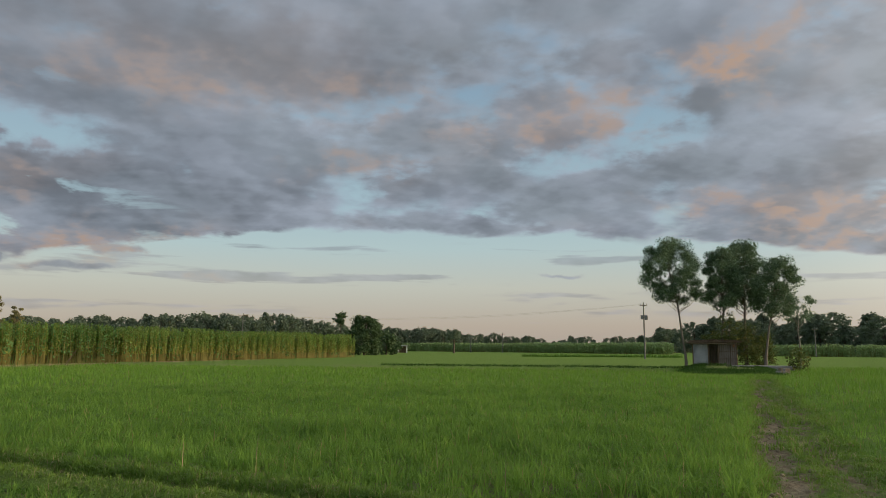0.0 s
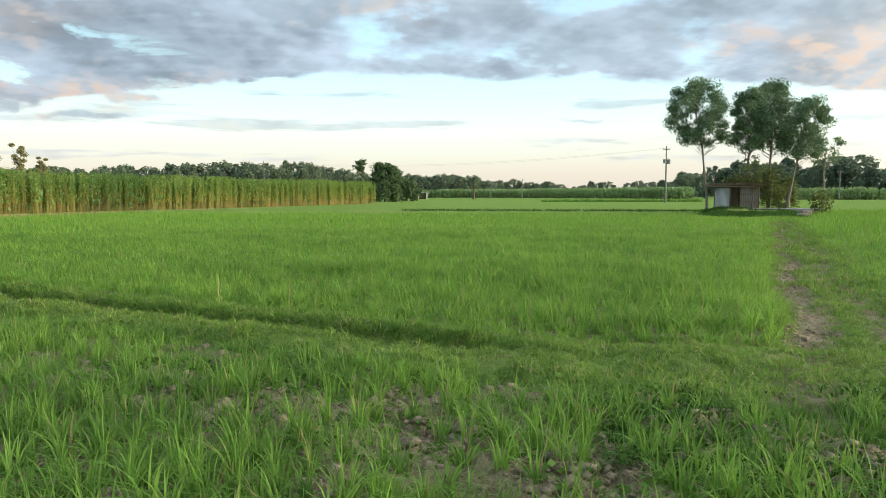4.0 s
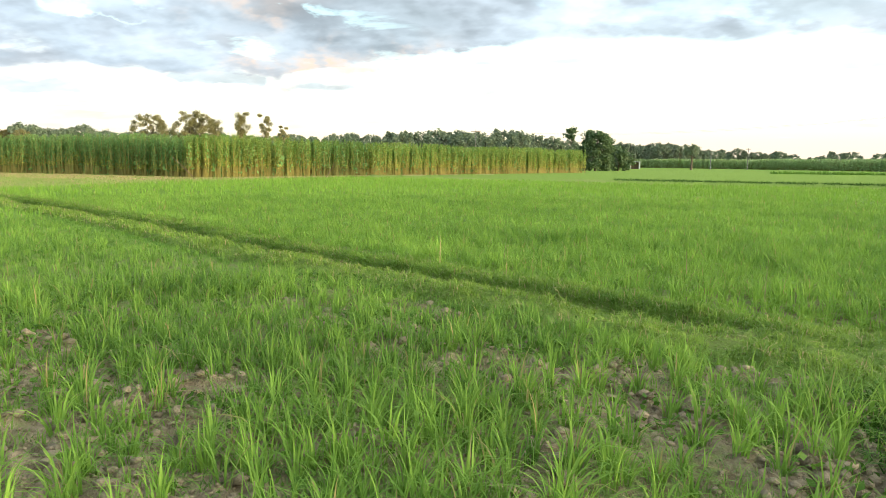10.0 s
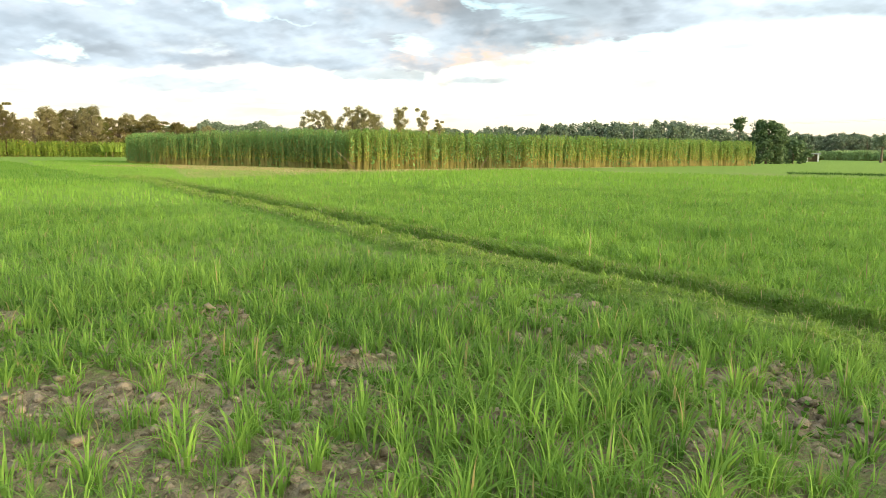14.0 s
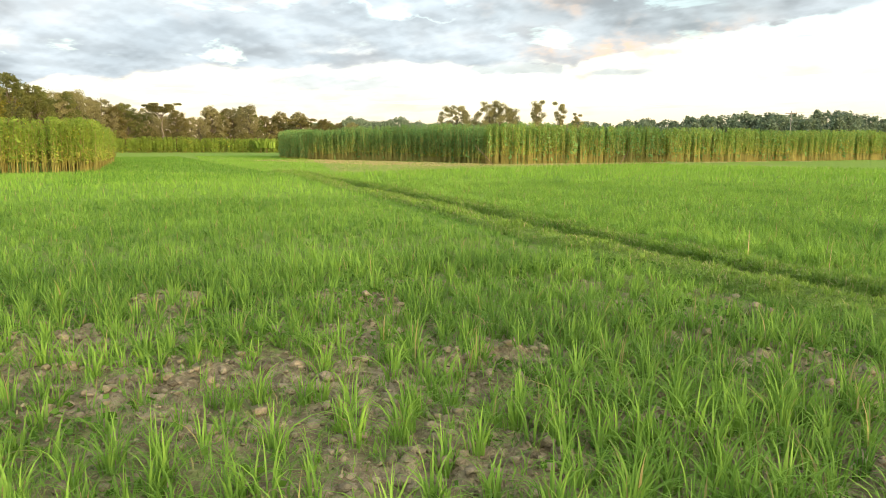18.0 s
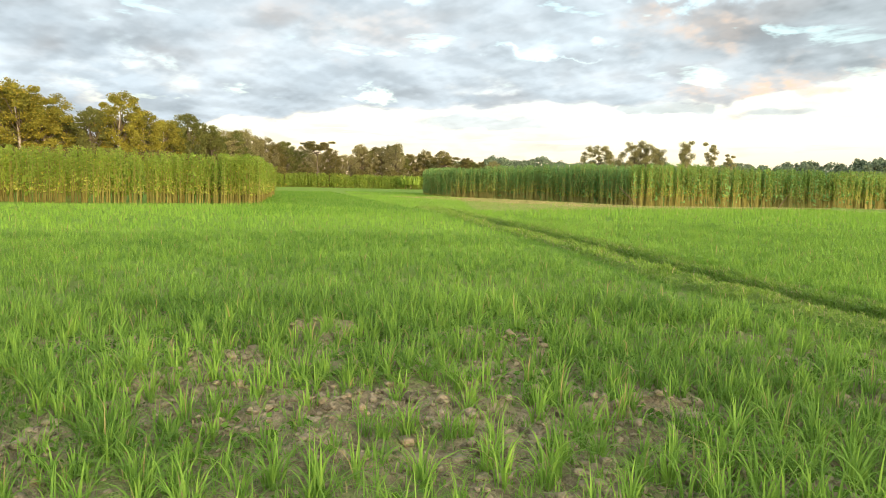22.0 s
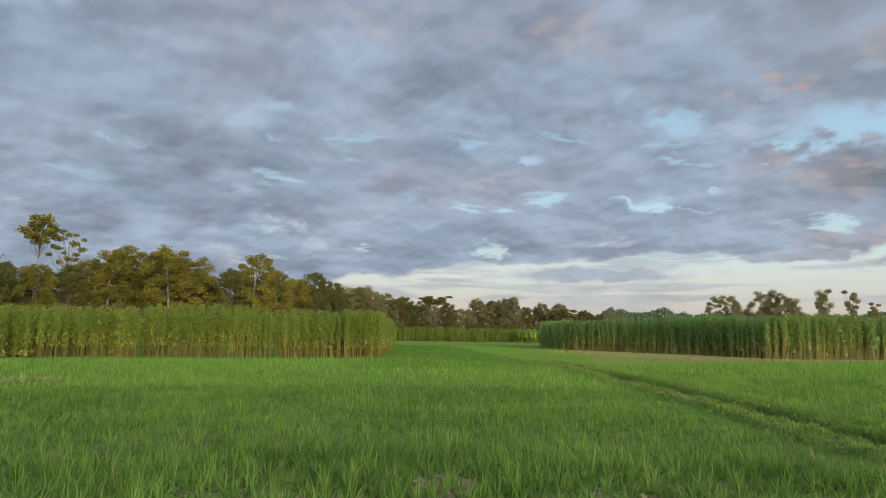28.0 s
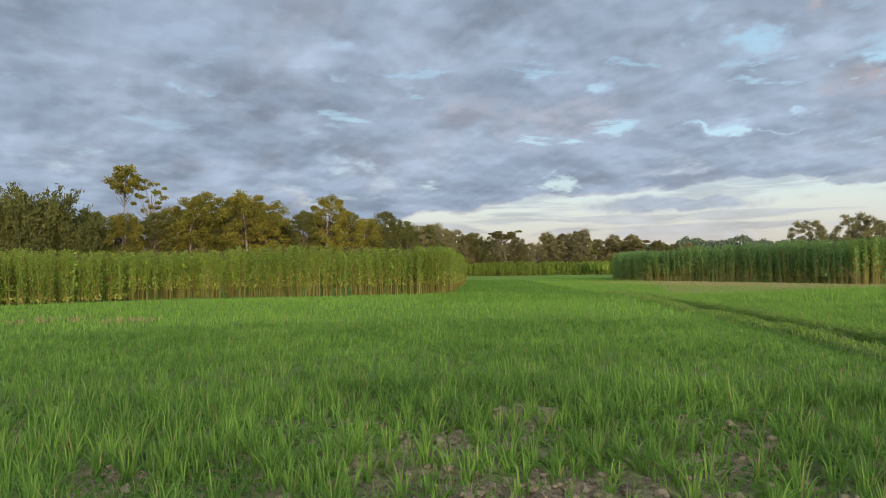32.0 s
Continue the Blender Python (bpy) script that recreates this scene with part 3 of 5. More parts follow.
def ground_height(x, y):
    x, y = np.asarray(x, float), np.asarray(y, float)
    d = np.hypot(x, y)
    near = 1 - ramp01(d, 30, 60)
    s = across(x, y)
    w = bund_width(x)
    fade = ramp01(x, -45, -25) * (1 - ramp01(x, 3.0, 5.0))
    fade_r = 1 - ramp01(x, -0.2, 1.0)
    bund = 0.075 * ramp01(s, -w - 0.20, -w + 0.08) * (1 - ramp01(s, -0.26, -0.12) * fade_r - ramp01(s, -0.2, 0.5) * (1 - fade_r)) * fade
    ditch = -0.040 * (0.35 + 0.9 * smooth_noise(x, y, 0.9, 16)) * ramp01(s, -0.24, -0.12) * (1 - ramp01(s, 0.02, 0.14)) * fade * fade_r
    ditch = ditch - 0.012 * np.exp(-((s + w + 0.12) / 0.06) ** 2) * fade
    lip = 0.085 * ramp01(s, 0.00, 0.20) * (1 - ramp01(s, 0.7, 1.6)) * fade * fade_r
    rough = (smooth_noise(x, y, 2.2, 11) - 0.5) * 0.06 + (smooth_noise(x, y, 7.0, 12) - 0.5) * 0.05 + (smooth_noise(x, y, 17.0, 13) - 0.5) * 0.030
    clods = (np.maximum(smooth_noise(x, y, 9.0, 14) - 0.45, 0) * 0.13 + np.maximum(smooth_noise(x, y, 15.0, 15) - 0.45, 0) * 0.08) * bareness(x, y)
    track = -0.05 * np.exp(-((x - path_left(y) - 0.4) / 0.28) ** 2) - 0.04 * np.exp(-((x - path_right(y) + 0.6) / 0.25) ** 2)
    track *= ramp01(y, 4, 7) * (1 - ramp01(y, 34, 42))
    mound = 0.25 * (1 - ramp01(on_pad(x, y), 0.60, 1.0))
    far_bund = 0.22 * np.exp(-((y - field_end(x) - 3.0) / 0.8) ** 2) * (x > -28) * (x < 22)
    return (bund + ditch + lip + rough + clods) * near + track + mound + far_bund


# ---- ground ----
def build_ground():
    az = np.concatenate([np.linspace(-40, 106, 460), np.linspace(106, 320, 162)[1:-1]])
    r = np.concatenate([np.linspace(0.1, 2.4, 32), np.arange(2.45, 9.0, 0.06), np.arange(9.0, 26.0, 0.16), 26.0 * 1.07 ** np.arange(0, 72)])
    a = np.radians(az)
    X, Y = -np.sin(a)[None] * r[:, None], np.cos(a)[None] * r[:, None]
    Z = ground_height(X, Y)
    n, m = X.shape
    i, j = np.meshgrid(np.arange(n - 1), np.arange(m), indexing="ij")
    F = np.stack([i * m + j, (i + 1) * m + j, (i + 1) * m + (j + 1) % m, i * m + (j + 1) % m], -1).reshape(-1, 4)
    V = np.stack([X, Y, Z], -1).reshape(-1, 3)
    V = np.concatenate([V, [[0, 0, float(ground_height(0.0, 0.0))]]])
    j = np.arange(0, m, 2)
    F = np.concatenate([F, np.stack([np.full(len(j), n * m), j, j + 1, (j + 2) % m], 1)])
    me = np_mesh("ground", V, F, MAT["ground"], True)
    x, y = V[:, 0], V[:, 1]
    s = across(x, y)
    turf = np.clip((s > -bund_width(x) - 0.25) & (s < 0.35) | ((x > path_left(y) - 0.2) & (x < path_right(y) + 0.2) & (y > 4)), 0, 1) * 0.72
    turf = np.maximum(turf, 0.46 * (1 - 0.75 * bareness(x, y)) * is_near(x, y))
    turf = np.maximum(turf, 0.55 * (y < 5) * ~is_near(x, y))
    tr = np.maximum(np.exp(-((x - path_left(y) - 0.35) / 0.28) ** 2), 0.60 * np.exp(-((x - path_right(y) + 0.6) / 0.28) ** 2)) * (y > 4) * (y < 40)
    turf = np.where(tr > 0.2, turf * (1 - 0.80 * tr), turf)
    turf = np.maximum(turf, 0.42 * is_rice(x, y))
    # damp ditch bottom, its line of shade darkened in the soil colour too
    wet_shade = ramp01(s, -0.16, -0.06) * (1 - ramp01(s, 0.00, 0.12)) * (1 - ramp01(x, 0.0, 1.2)) * (x > -40)
    wet_shade = wet_shade * (0.25 + 0.75 * ramp01(smooth_noise(x, y, 1.6, 74), 0.25, 0.6))
    # thin broken line of painted shade along the bund's near foot
    wet_shade = np.maximum(wet_shade, 0.25 * np.exp(-((s + bund_width(x) + 0.12) / 0.05) ** 2) * (x < 3.2) * (x > -14) * ramp01(smooth_noise(x, y, 1.1, 73), 0.35, 0.6))
    turf = turf * (1 - 0.85 * wet_shade)
    d = np.hypot(x, y)
    green = is_rice(x, y) | is_rice_right(x, y) | is_near(x, y)
    lush = np.where(green, 0.80 * ramp01(d, 7, 14), np.where((d > 26) & (tr < 0.3), 0.9, 0.0))
    dry = ((y > jute_edge_y(x) - 8.6) & (y < jute_edge_y(x) + 2.0) & (x > -64) & (x < A_SEAM[0] + 8)) * 0.85
    dry = np.maximum(dry, ((y > jute_edge_y(x) - 3.4) & (y < jute_edge_y(x) + 2.0) & (x >= A_SEAM[0] + 8) & (x < -22)) * 0.8)
    dry = np.maximum(dry, is_stubble(x, y) * (0.20 + 0.35 * smooth_noise(x, y, 0.25, 76)))
    dry = np.maximum(dry, 0.6 * np.exp(-((y - field_end(x)) / 1.6) ** 2) * (x > -30) * (x < 24))
    for key, val in (("turf", turf), ("dry", dry), ("lush", lush), ("wet_shade", wet_shade)):
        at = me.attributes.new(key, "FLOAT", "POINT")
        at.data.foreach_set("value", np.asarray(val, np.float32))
    ob = new("ground", me)
    tagged(ob, "flat farmland of cracked brown soil and green grass", "ground", kind="structure")


build_ground()


# ---- blades ----
def scatter(x0, x1, y0, y1, step, seed, keep):
    """Jittered grid of places for which keep(x, y) gives a chance above a random number."""
    rs = np.random.RandomState(seed)
    gx, gy = np.meshgrid(np.arange(x0, x1, step), np.arange(y0, y1, step))
    x, y = gx.ravel() + (rs.rand(gx.size) - 0.5) * step * 0.95, gy.ravel() + (rs.rand(gx.size) - 0.5) * step * 0.95
    k = rs.rand(x.size) < keep(x, y)
    return x[k], y[k]


def in_view(x, y, lo=-40, hi=106):
    a = np.degrees(np.arctan2(-x, y))
    return (a > lo) & (a < hi)


def blades(x, y, height, lean, width, segs, seed, z=None, facing=None):
    """Corners and faces of bent, tapering blades, one for each place."""
    rs = np.random.RandomState(seed)
    n = len(x)
    z = ground_height(x, y) - 0.01 if z is None else z
    a = rs.rand(n) * 2 * np.pi if facing is None else facing + rs.randn(n) * 0.6
    dx, dy = np.cos(a), np.sin(a)
    u = np.linspace(0, 1, segs + 1)
    bend = lean * (0.22 + 1.5 * rs.rand(n) ** 2.0)
    out = bend[:, None] * height[:, None] * (0.20 * u + 0.80 * u ** 2.8)[None]
    up = height[:, None] * (u[None] - 0.46 * np.clip(bend, 0, 1.5)[:, None] * u[None] ** 3.2)
    px, py, pz = x[:, None] + dx[:, None] * out, y[:, None] + dy[:, None] * out, z[:, None] + up
    wid = width[:, None] * np.clip(1.05 - u ** 2.0, 0.06, 1)[None] * (0.6 + 0.4 * np.sin(np.pi * np.clip(u + 0.2, 0, 1)))[None]
    tw = rs.rand(n) * 1.4 - 0.7
    sx, sy = -np.sin(a + tw)[:, None] * wid / 2, np.cos(a + tw)[:, None] * wid / 2
    V = np.stack([np.stack([px - sx, py - sy, pz], -1), np.stack([px + sx, py + sy, pz], -1)], 2)
    k = 2 * (segs + 1)
    f = np.array([[2 * i, 2 * i + 1, 2 * i + 3, 2 * i + 2] for i in range(segs)])
    F = (np.arange(n) * k)[:, None, None] + f[None]
    return V.reshape(-1, 3), F.reshape(-1, 4)


def tufts(x, y, per, spread, height, lean, width, segs, seed, scale=None):
    """Bunches of blades: per blades at each place."""
    rs = np.random.RandomState(seed)
    n = len(x)
    s = np.ones(n) if scale is None else scale
    cnt = np.maximum(1, (per * (0.55 + 0.9 * rs.rand(n))).astype(int))
    k = np.repeat(np.arange(n), cnt)
    a, r = rs.rand(len(k)) * 6.2832, np.sqrt(rs.rand(len(k))) * spread
    tall = (height * (0.72 + 0.5 * rs.rand(n)) * s)[k] * (0.5 + 0.6 * rs.rand(len(k)))
    return blades(x[k] + np.cos(a) * r, y[k] + np.sin(a) * r, tall, lean, width * (0.7 + 0.6 * rs.rand(len(k))), segs, seed + 1, None, a)


def stuff(name, vf, mat, label, category, smooth=True):
    ob = new(name, np_mesh(name, vf[0], vf[1], MAT[mat], smooth))
    return tagged(ob, label, category, kind="stuff")


# thin rice round the camera: upright hills of narrow blades, set apart on open soil
def thin(x, y):
    """How thickly the near plot stands, 0 to 1."""
    return 0.42 + 0.58 * ramp01(0.6 * smooth_noise(x, y, 0.75, 17) + 0.4 * smooth_noise(x, y, 2.3, 18), 0.22, 0.62)


def hill_size(x, y):
    return (0.72 + 0.28 * ramp01(-across(x, y) - bund_width(x), 0, 1.6)) * (0.50 + 0.45 * thin(x, y) + 0.45 * smooth_noise(x, y, 4.0, 23))


x, y = scatter(-13, 4, -3, 14, 0.150, 21, lambda x, y: np.where(is_near(x, y) & in_view(x, y) & (np.hypot(x, y) > 1.6) & (np.hypot(x, y) < 9), 0.92 * thin(x, y) * (1 - 0.74 * bareness(x, y)), 0))
stuff("rice_seedlings", tufts(x, y, 21, 0.042, 0.285, 1.02, 0.0106, 5, 22, hill_size(x, y)), "rice", "sparse young green rice tufts on dry cracked soil", "rice plants")
x, y = scatter(-13, 4, -3, 14, 0.115, 19, lambda x, y: np.where(is_near(x, y) & in_view(x, y) & (np.hypot(x, y) > 1.6) & (np.hypot(x, y) < 9), 0.80 * (1 - 0.62 * bareness(x, y)), 0))
stuff("rice_seedlings", tufts(x, y, 8, 0.050, 0.150, 1.1, 0.0075, 3, 20, 0.5 + smooth_noise(x, y, 3.0, 16)), "rice", "stunted rice shoots between the larger tufts", "rice plants")
x, y = scatter(-42, 4, -14, 24, 0.20, 24, lambda x, y: np.where(is_near(x, y) & in_view(x, y) & (np.hypot(x, y) >= 9) & (np.hypot(x, y) < 20), 0.95, 0))
stuff("rice_seedlings", tufts(x, y, 18, 0.065, 0.225, 1.0, 0.0110, 3, 25, (0.55 + 0.45 * ramp01(-across(x, y) - bund_width(x), 0, 2.0)) * (0.55 + 0.5 * smooth_noise(x, y, 0.7, 28) + 0.4 * smooth_noise(x, y, 3.0, 29))), "rice", "dense green rice growing in a level plot", "rice plants")
x, y = scatter(-42, 4, -16, 24, 0.34, 26, lambda x, y: np.where(is_near(x, y) & in_view(x, y) & (np.hypot(x, y) >= 20), 0.95, 0))
stuff("rice_seedlings", tufts(x, y, 8, 0.14, 0.24, 0.6, 0.028, 1, 27), "rice_far", "distant green rice merging into one sheet", "rice plants")

x, y = scatter(-18, 14, -16, 8, 0.20, 29, lambda x, y: np.where((across(x, y) < -2.2) & (~in_view(x, y) | (np.hypot(x, y) <= 1.6)) & (np.hypot(x, y) > 0.35) & (np.hypot(x, y) < 14), 0.9 - 0.7 * bareness(x, y), 0))
stuff("rice_seedlings", tufts(x, y, 9, 0.06, 0.26, 1.0, 0.018, 2, 30), "rice", "sparse young rice on the plot behind", "rice plants")

# the rice field beyond the ditch
x, y = scatter(-14, 9, 6, 18, 0.165, 31, lambda x, y: np.where(is_rice(x, y) & in_view(x, y) & (np.hypot(x, y) < 15), 0.97, 0))
stuff("rice_crop", tufts(x, y, 22, 0.060, 0.30, 1.15, 0.0120, 4, 32, (0.70 + 0.18 * smooth_noise(x, y, 0.8, 33) + 0.45 * smooth_noise(x, y, 3.2, 30)) * (0.5 + 0.5 * ramp01(across(x, y), 0.4, 1.3))), "rice_crop", "thick bright green rice crop behind a ditch", "rice plants")
x, y = scatter(-32, 16, 9, 32, 0.23, 34, lambda x, y: np.where(is_rice(x, y) & in_view(x, y) & (np.hypot(x, y) >= 15) & (np.hypot(x, y) < 30), 0.97, 0))
stuff("rice_crop", tufts(x, y, 14, 0.10, 0.25, 1.3, 0.017, 2, 35, 0.7 + 0.2 * smooth_noise(x, y, 0.6, 46) + 0.4 * smooth_noise(x, y, 2.2, 45)), "rice_crop", "thick green rice crop in the middle of the field", "rice plants")
x, y = scatter(-64, 24, 18, 60, 0.42, 36, lambda x, y: np.where(is_rice(x, y) & in_view(x, y) & (np.hypot(x, y) >= 30), 0.97, 0))
stuff("rice_crop", tufts(x, y, 8, 0.2, 0.26, 0.5, 0.04, 1, 37), "rice_far", "far side of the green rice field", "rice plants")
x, y = scatter(4, 40, 5, 60, 0.24, 38, lambda x, y: np.where(is_rice_right(x, y) & in_view(x, y) & (np.hypot(x, y) < 28), 0.97, 0))
stuff("rice_crop", tufts(x, y, 10, 0.10, 0.27, 1.0, 0.018, 2, 39, 0.45 + 0.55 * ramp01(x - path_right(y), 0, 2.5) + 0.3 * smooth_noise(x, y, 2.0, 37)), "rice_crop", "green rice crop beside the trodden path", "rice plants")
x, y = scatter(10, 50, 10, 60, 0.5, 40, lambda x, y: np.where(is_rice_right(x, y) & in_view(x, y) & (np.hypot(x, y) >= 28), 0.97, 0))
stuff("rice_crop", tufts(x, y, 8, 0.22, 0.40, 0.5, 0.05, 1, 41), "rice_far", "far green rice beyond the path", "rice plants")
# rough grass where the two tall crops draw apart
def is_meadow(x, y):
    return (across(x, y) > -4) & (x < -30) & (x > -100) & (y > 14) & (y < 62) & ~is_rice(x, y) & ~is_near(x, y) & ~is_scrub(x, y) & ~is_stubble(x, y) & (y < jute_edge_y(x) - 1.0 + np.where(x < -64, 0.5 * (-64 - x), 0))


x, y = scatter(-100, -30, 14, 62, 0.30, 43, lambda x, y: np.where(is_meadow(x, y) & in_view(x, y), 0.9 * ramp01(smooth_noise(x, y, 0.35, 44), 0.1, 0.5), 0))
stuff("meadow_grass", tufts(x, y, 8, 0.15, 0.17, 1.1, 0.030, 1, 42, 0.5 + smooth_noise(x, y, 0.8, 47)), "rice_far", "rough green grass along the way between tall crops", "grass")
# scrubby strip
x, y = scatter(-96, -26, 8, 55, 0.45, 42, lambda x, y: np.where(is_scrub(x, y), 0.9, 0))
stuff("weed_strip", tufts(x, y, 9, 0.22, 0.24, 0.9, 0.05, 1, 43), "strip", "dark green weeds between the two tall crops", "weeds")


# dry verge along the tall crop, weedy banks further out
x, y = scatter(-66, -24, 38, 80, 0.34, 44, lambda x, y: np.where((y > jute_edge_y(x) - 8.8) & (y < jute_edge_y(x) + 0.3) & (y < 76) & (y > jute_edge_y(x) - np.where(x < A_SEAM[0] + 8, 8.8, 3.4)) & (smooth_noise(x, y, 0.4, 50) > 0.2), 0.95, 0))
stuff("dry_verge", tufts(x, y, 8, 0.16, 0.13, 0.9, 0.03, 1, 45), "straw", "pale dry grass verge along the tall crop", "grass")
x, y = scatter(-62, -27, 20, 60, 0.30, 40, lambda x, y: np.where(is_stubble(x, y) & (smooth_noise(x, y, 0.4, 50) > 0.25), 0.22, 0))
stuff("dry_verge", tufts(x, y, 8, 0.15, 0.11, 1.0, 0.026, 1, 41), "straw", "pale dry stubble between rice and tall crop", "grass")
x, y = scatter(-62, -27, 20, 60, 0.30, 48, lambda x, y: np.where(is_stubble(x, y), 0.75, 0))
stuff("stubble_grass", tufts(x, y, 8, 0.15, 0.12, 1.0, 0.026, 1, 49), "turf", "short green grass growing through dry stubble", "grass")
x, y = scatter(-26, 26, 46, 66, 0.19, 47, lambda x, y: np.where((np.abs(y - field_end(x) - 3.0) < 0.6) & (x > -5) & (smooth_noise(x, y, 0.5, 48) > 0.12), 0.9, 0))
stuff("bank_weeds", tufts(x, y, 8, 0.16, 0.22, 1.0, 0.04, 1, 49), "weed", "dark weedy bank across the fields", "weeds")


x, y = scatter(10, 34, 40, 68, 0.13, 62, lambda x, y: np.where((on_pad(x, y) > 0.50) & (on_pad(x, y) < 1.04), 0.95, 0))
stuff("mound_weeds", tufts(x, y, 8, 0.1, 0.20, 1.1, 0.03, 1, 63), "weed", "dark weeds on the flank of the hut's mound", "weeds")
x, y = scatter(8, 36, 36, 68, 0.17, 73, lambda x, y: np.where(before_pad(x, y) & (on_pad(x, y) > 0.98) & (y < 57), 0.9, 0))
stuff("verge_grass", tufts(x, y, 8, 0.10, 0.22, 0.9, 0.022, 2, 74, 0.5 + 0.8 * smooth_noise(x, y, 0.9, 75)), "rice_crop", "rough green grass in front of the hut's mound", "grass")
x, y = scatter(14, 32, 44, 62, 0.15, 78, lambda x, y: np.where(on_pad(x, y) <= 0.52, 0.7 * ramp01(smooth_noise(x, y, 0.9, 79), 0.2, 0.6), 0))
stuff("mound_turf", tufts(x, y, 7, 0.08, 0.09, 1.1, 0.020, 1, 80), "low_weed", "worn turf on top of the hut's mound", "grass")
x, y = scatter(16, 46, 128, 140, 0.5, 64, lambda x, y: np.where(np.abs(y - 137 + 0.05 * x) < 1.6, 0.8, 0))
stuff("far_hedge", tufts(x, y, 10, 0.4, 0.75, 0.6, 0.14, 1, 65), "strip", "low dark hedge far out in the fields", "hedge")


def is_turf(x, y):
    s = across(x, y)
    bund = (s > -bund_width(x) - 0.12) & (s < 0.66) & (x < 3.6) & ((s < -0.13) | (s > 0.03) | (x > 0.3))
    tr = np.maximum(np.exp(-((x - path_left(y) - 0.35) / 0.28) ** 2), 0.60 * np.exp(-((x - path_right(y) + 0.6) / 0.25) ** 2))
    path = (x > path_left(y) - 0.1) & (x < path_right(y) + 0.15) & (y > 4.5) & (y < 42)
    gaps = 0.65 + 0.35 * ramp01(smooth_noise(x, y, 3.2, 72), 0.2, 0.5)
    return np.where(bund, 0.95, np.where(path, 0.92 - 0.90 * tr * (0.45 + 0.55 * ramp01(smooth_noise(x, y, 1.8, 77), 0.2, 0.5)), 0)) * gaps


x, y = scatter(-14, 12, 4, 15, 0.062, 51, lambda x, y: np.where(in_view(x, y) & (np.hypot(x, y) < 12), is_turf(x, y), 0))
stuff("bund_grass", tufts(x, y, 10, 0.04, 0.09, 1.4, 0.0095, 2, 52, 0.35 + 1.3 * smooth_noise(x, y, 4.5, 53)), "turf", "short rough grass on a low earth bund", "grass")
x, y = scatter(-36, 24, 8, 44, 0.11, 54, lambda x, y: np.where(in_view(x, y) & (np.hypot(x, y) >= 12), is_turf(x, y), 0))
stuff("bund_grass", tufts(x, y, 9, 0.08, 0.13, 1.2, 0.018, 2, 55, 0.4 + 1.2 * smooth_noise(x, y, 1.2, 56)), "turf", "short grass along the bund and path", "grass")
# low creeping weeds under the thin rice
x, y = scatter(-13, 4, -3, 12, 0.066, 56, lambda x, y: np.where(is_near(x, y) & in_view(x, y) & (np.hypot(x, y) > 2) & (np.hypot(x, y) < 10), 0.9 * ramp01(smooth_noise(x, y, 1.7, 57), 0.15, 0.6) * (1 - 0.75 * bareness(x, y)), 0))
stuff("ground_weeds", tufts(x, y, 6, 0.05, 0.055, 1.5, 0.010, 2, 58, 0.5 + smooth_noise(x, y, 3.0, 59)), "low_weed", "low creeping weeds on the soil between rice tufts", "weeds")
x, y = scatter(-24, 1.0, 5.5, 20, 0.055, 66, lambda x, y: np.where((across(x, y) > -0.02) & (across(x, y) < 0.56) & in_view(x, y), 0.9, 0))
stuff("ditch_grass", tufts(x, y, 8, 0.05, 0.12, 1.5, 0.011, 3, 67), "lip", "ragged grass hanging over the ditch bank", "grass")
x, y = scatter(-20, 1.0, 5.5, 18, 0.11, 70, lambda x, y: np.where((across(x, y) > 0.06) & (across(x, y) < 0.40) & in_view(x, y), 0.7, 0))
stuff("ditch_grass", tufts(x, y, 9, 0.05, 0.16, 1.5, 0.011, 3, 71), "lip", "longer grass blades drooping into the ditch", "grass")
x, y = scatter(-27, -22, -6, 0, 0.16, 68, lambda x, y: np.where((np.hypot(x + 25.3, (y + 4.2) * 0.6) < 0.7) | (np.hypot(x + 24.0, (y + 1.8) * 0.6) < 0.6), 0.4, 0))
stuff("dry_patch", tufts(x, y, 6, 0.1, 0.27, 1.2, 0.03, 2, 69), "straw", "brown withered patches in the green rice", "grass")
x, y = scatter(0.9, 4.2, 3.0, 5.1, 0.07, 59, lambda x, y: np.where(in_view(x, y), 0.8 * ramp01(smooth_noise(x, y, 1.2, 60), 0.3, 0.6), 0))
stuff("herb_patch", tufts(x, y, 6, 0.06, 0.12, 1.2, 0.022, 2, 61), "weed", "dark leafy herbs at the foot of the bund", "weeds")


# ---- tall fibre crop ----
def leaf_quads(c, size, seed, droop=0.35, long=1.9):
    """Rhombic leaves, one at each centre, facing all ways."""
    rs = np.random.RandomState(seed)
    n = len(c)
    a = rs.rand(n) * 6.2832
    t = (rs.rand(n) - 0.5 - droop) * 1.6
    d = np.stack([np.cos(a) * np.cos(t), np.sin(a) * np.cos(t), np.sin(t)], 1)
    q = rs.randn(n, 3)
    s = np.cross(d, q)
    s /= np.linalg.norm(s, axis=1)[:, None] + 1e-9
    L, w = (size * long / 2)[:, None], (size / 2)[:, None]
    V = np.stack([c - d * L, c + s * w + d * L * 0.15, c + d * L, c - s * w + d * L * 0.15], 1)
    return V.reshape(-1, 3), np.arange(4 * n).reshape(-1, 4)


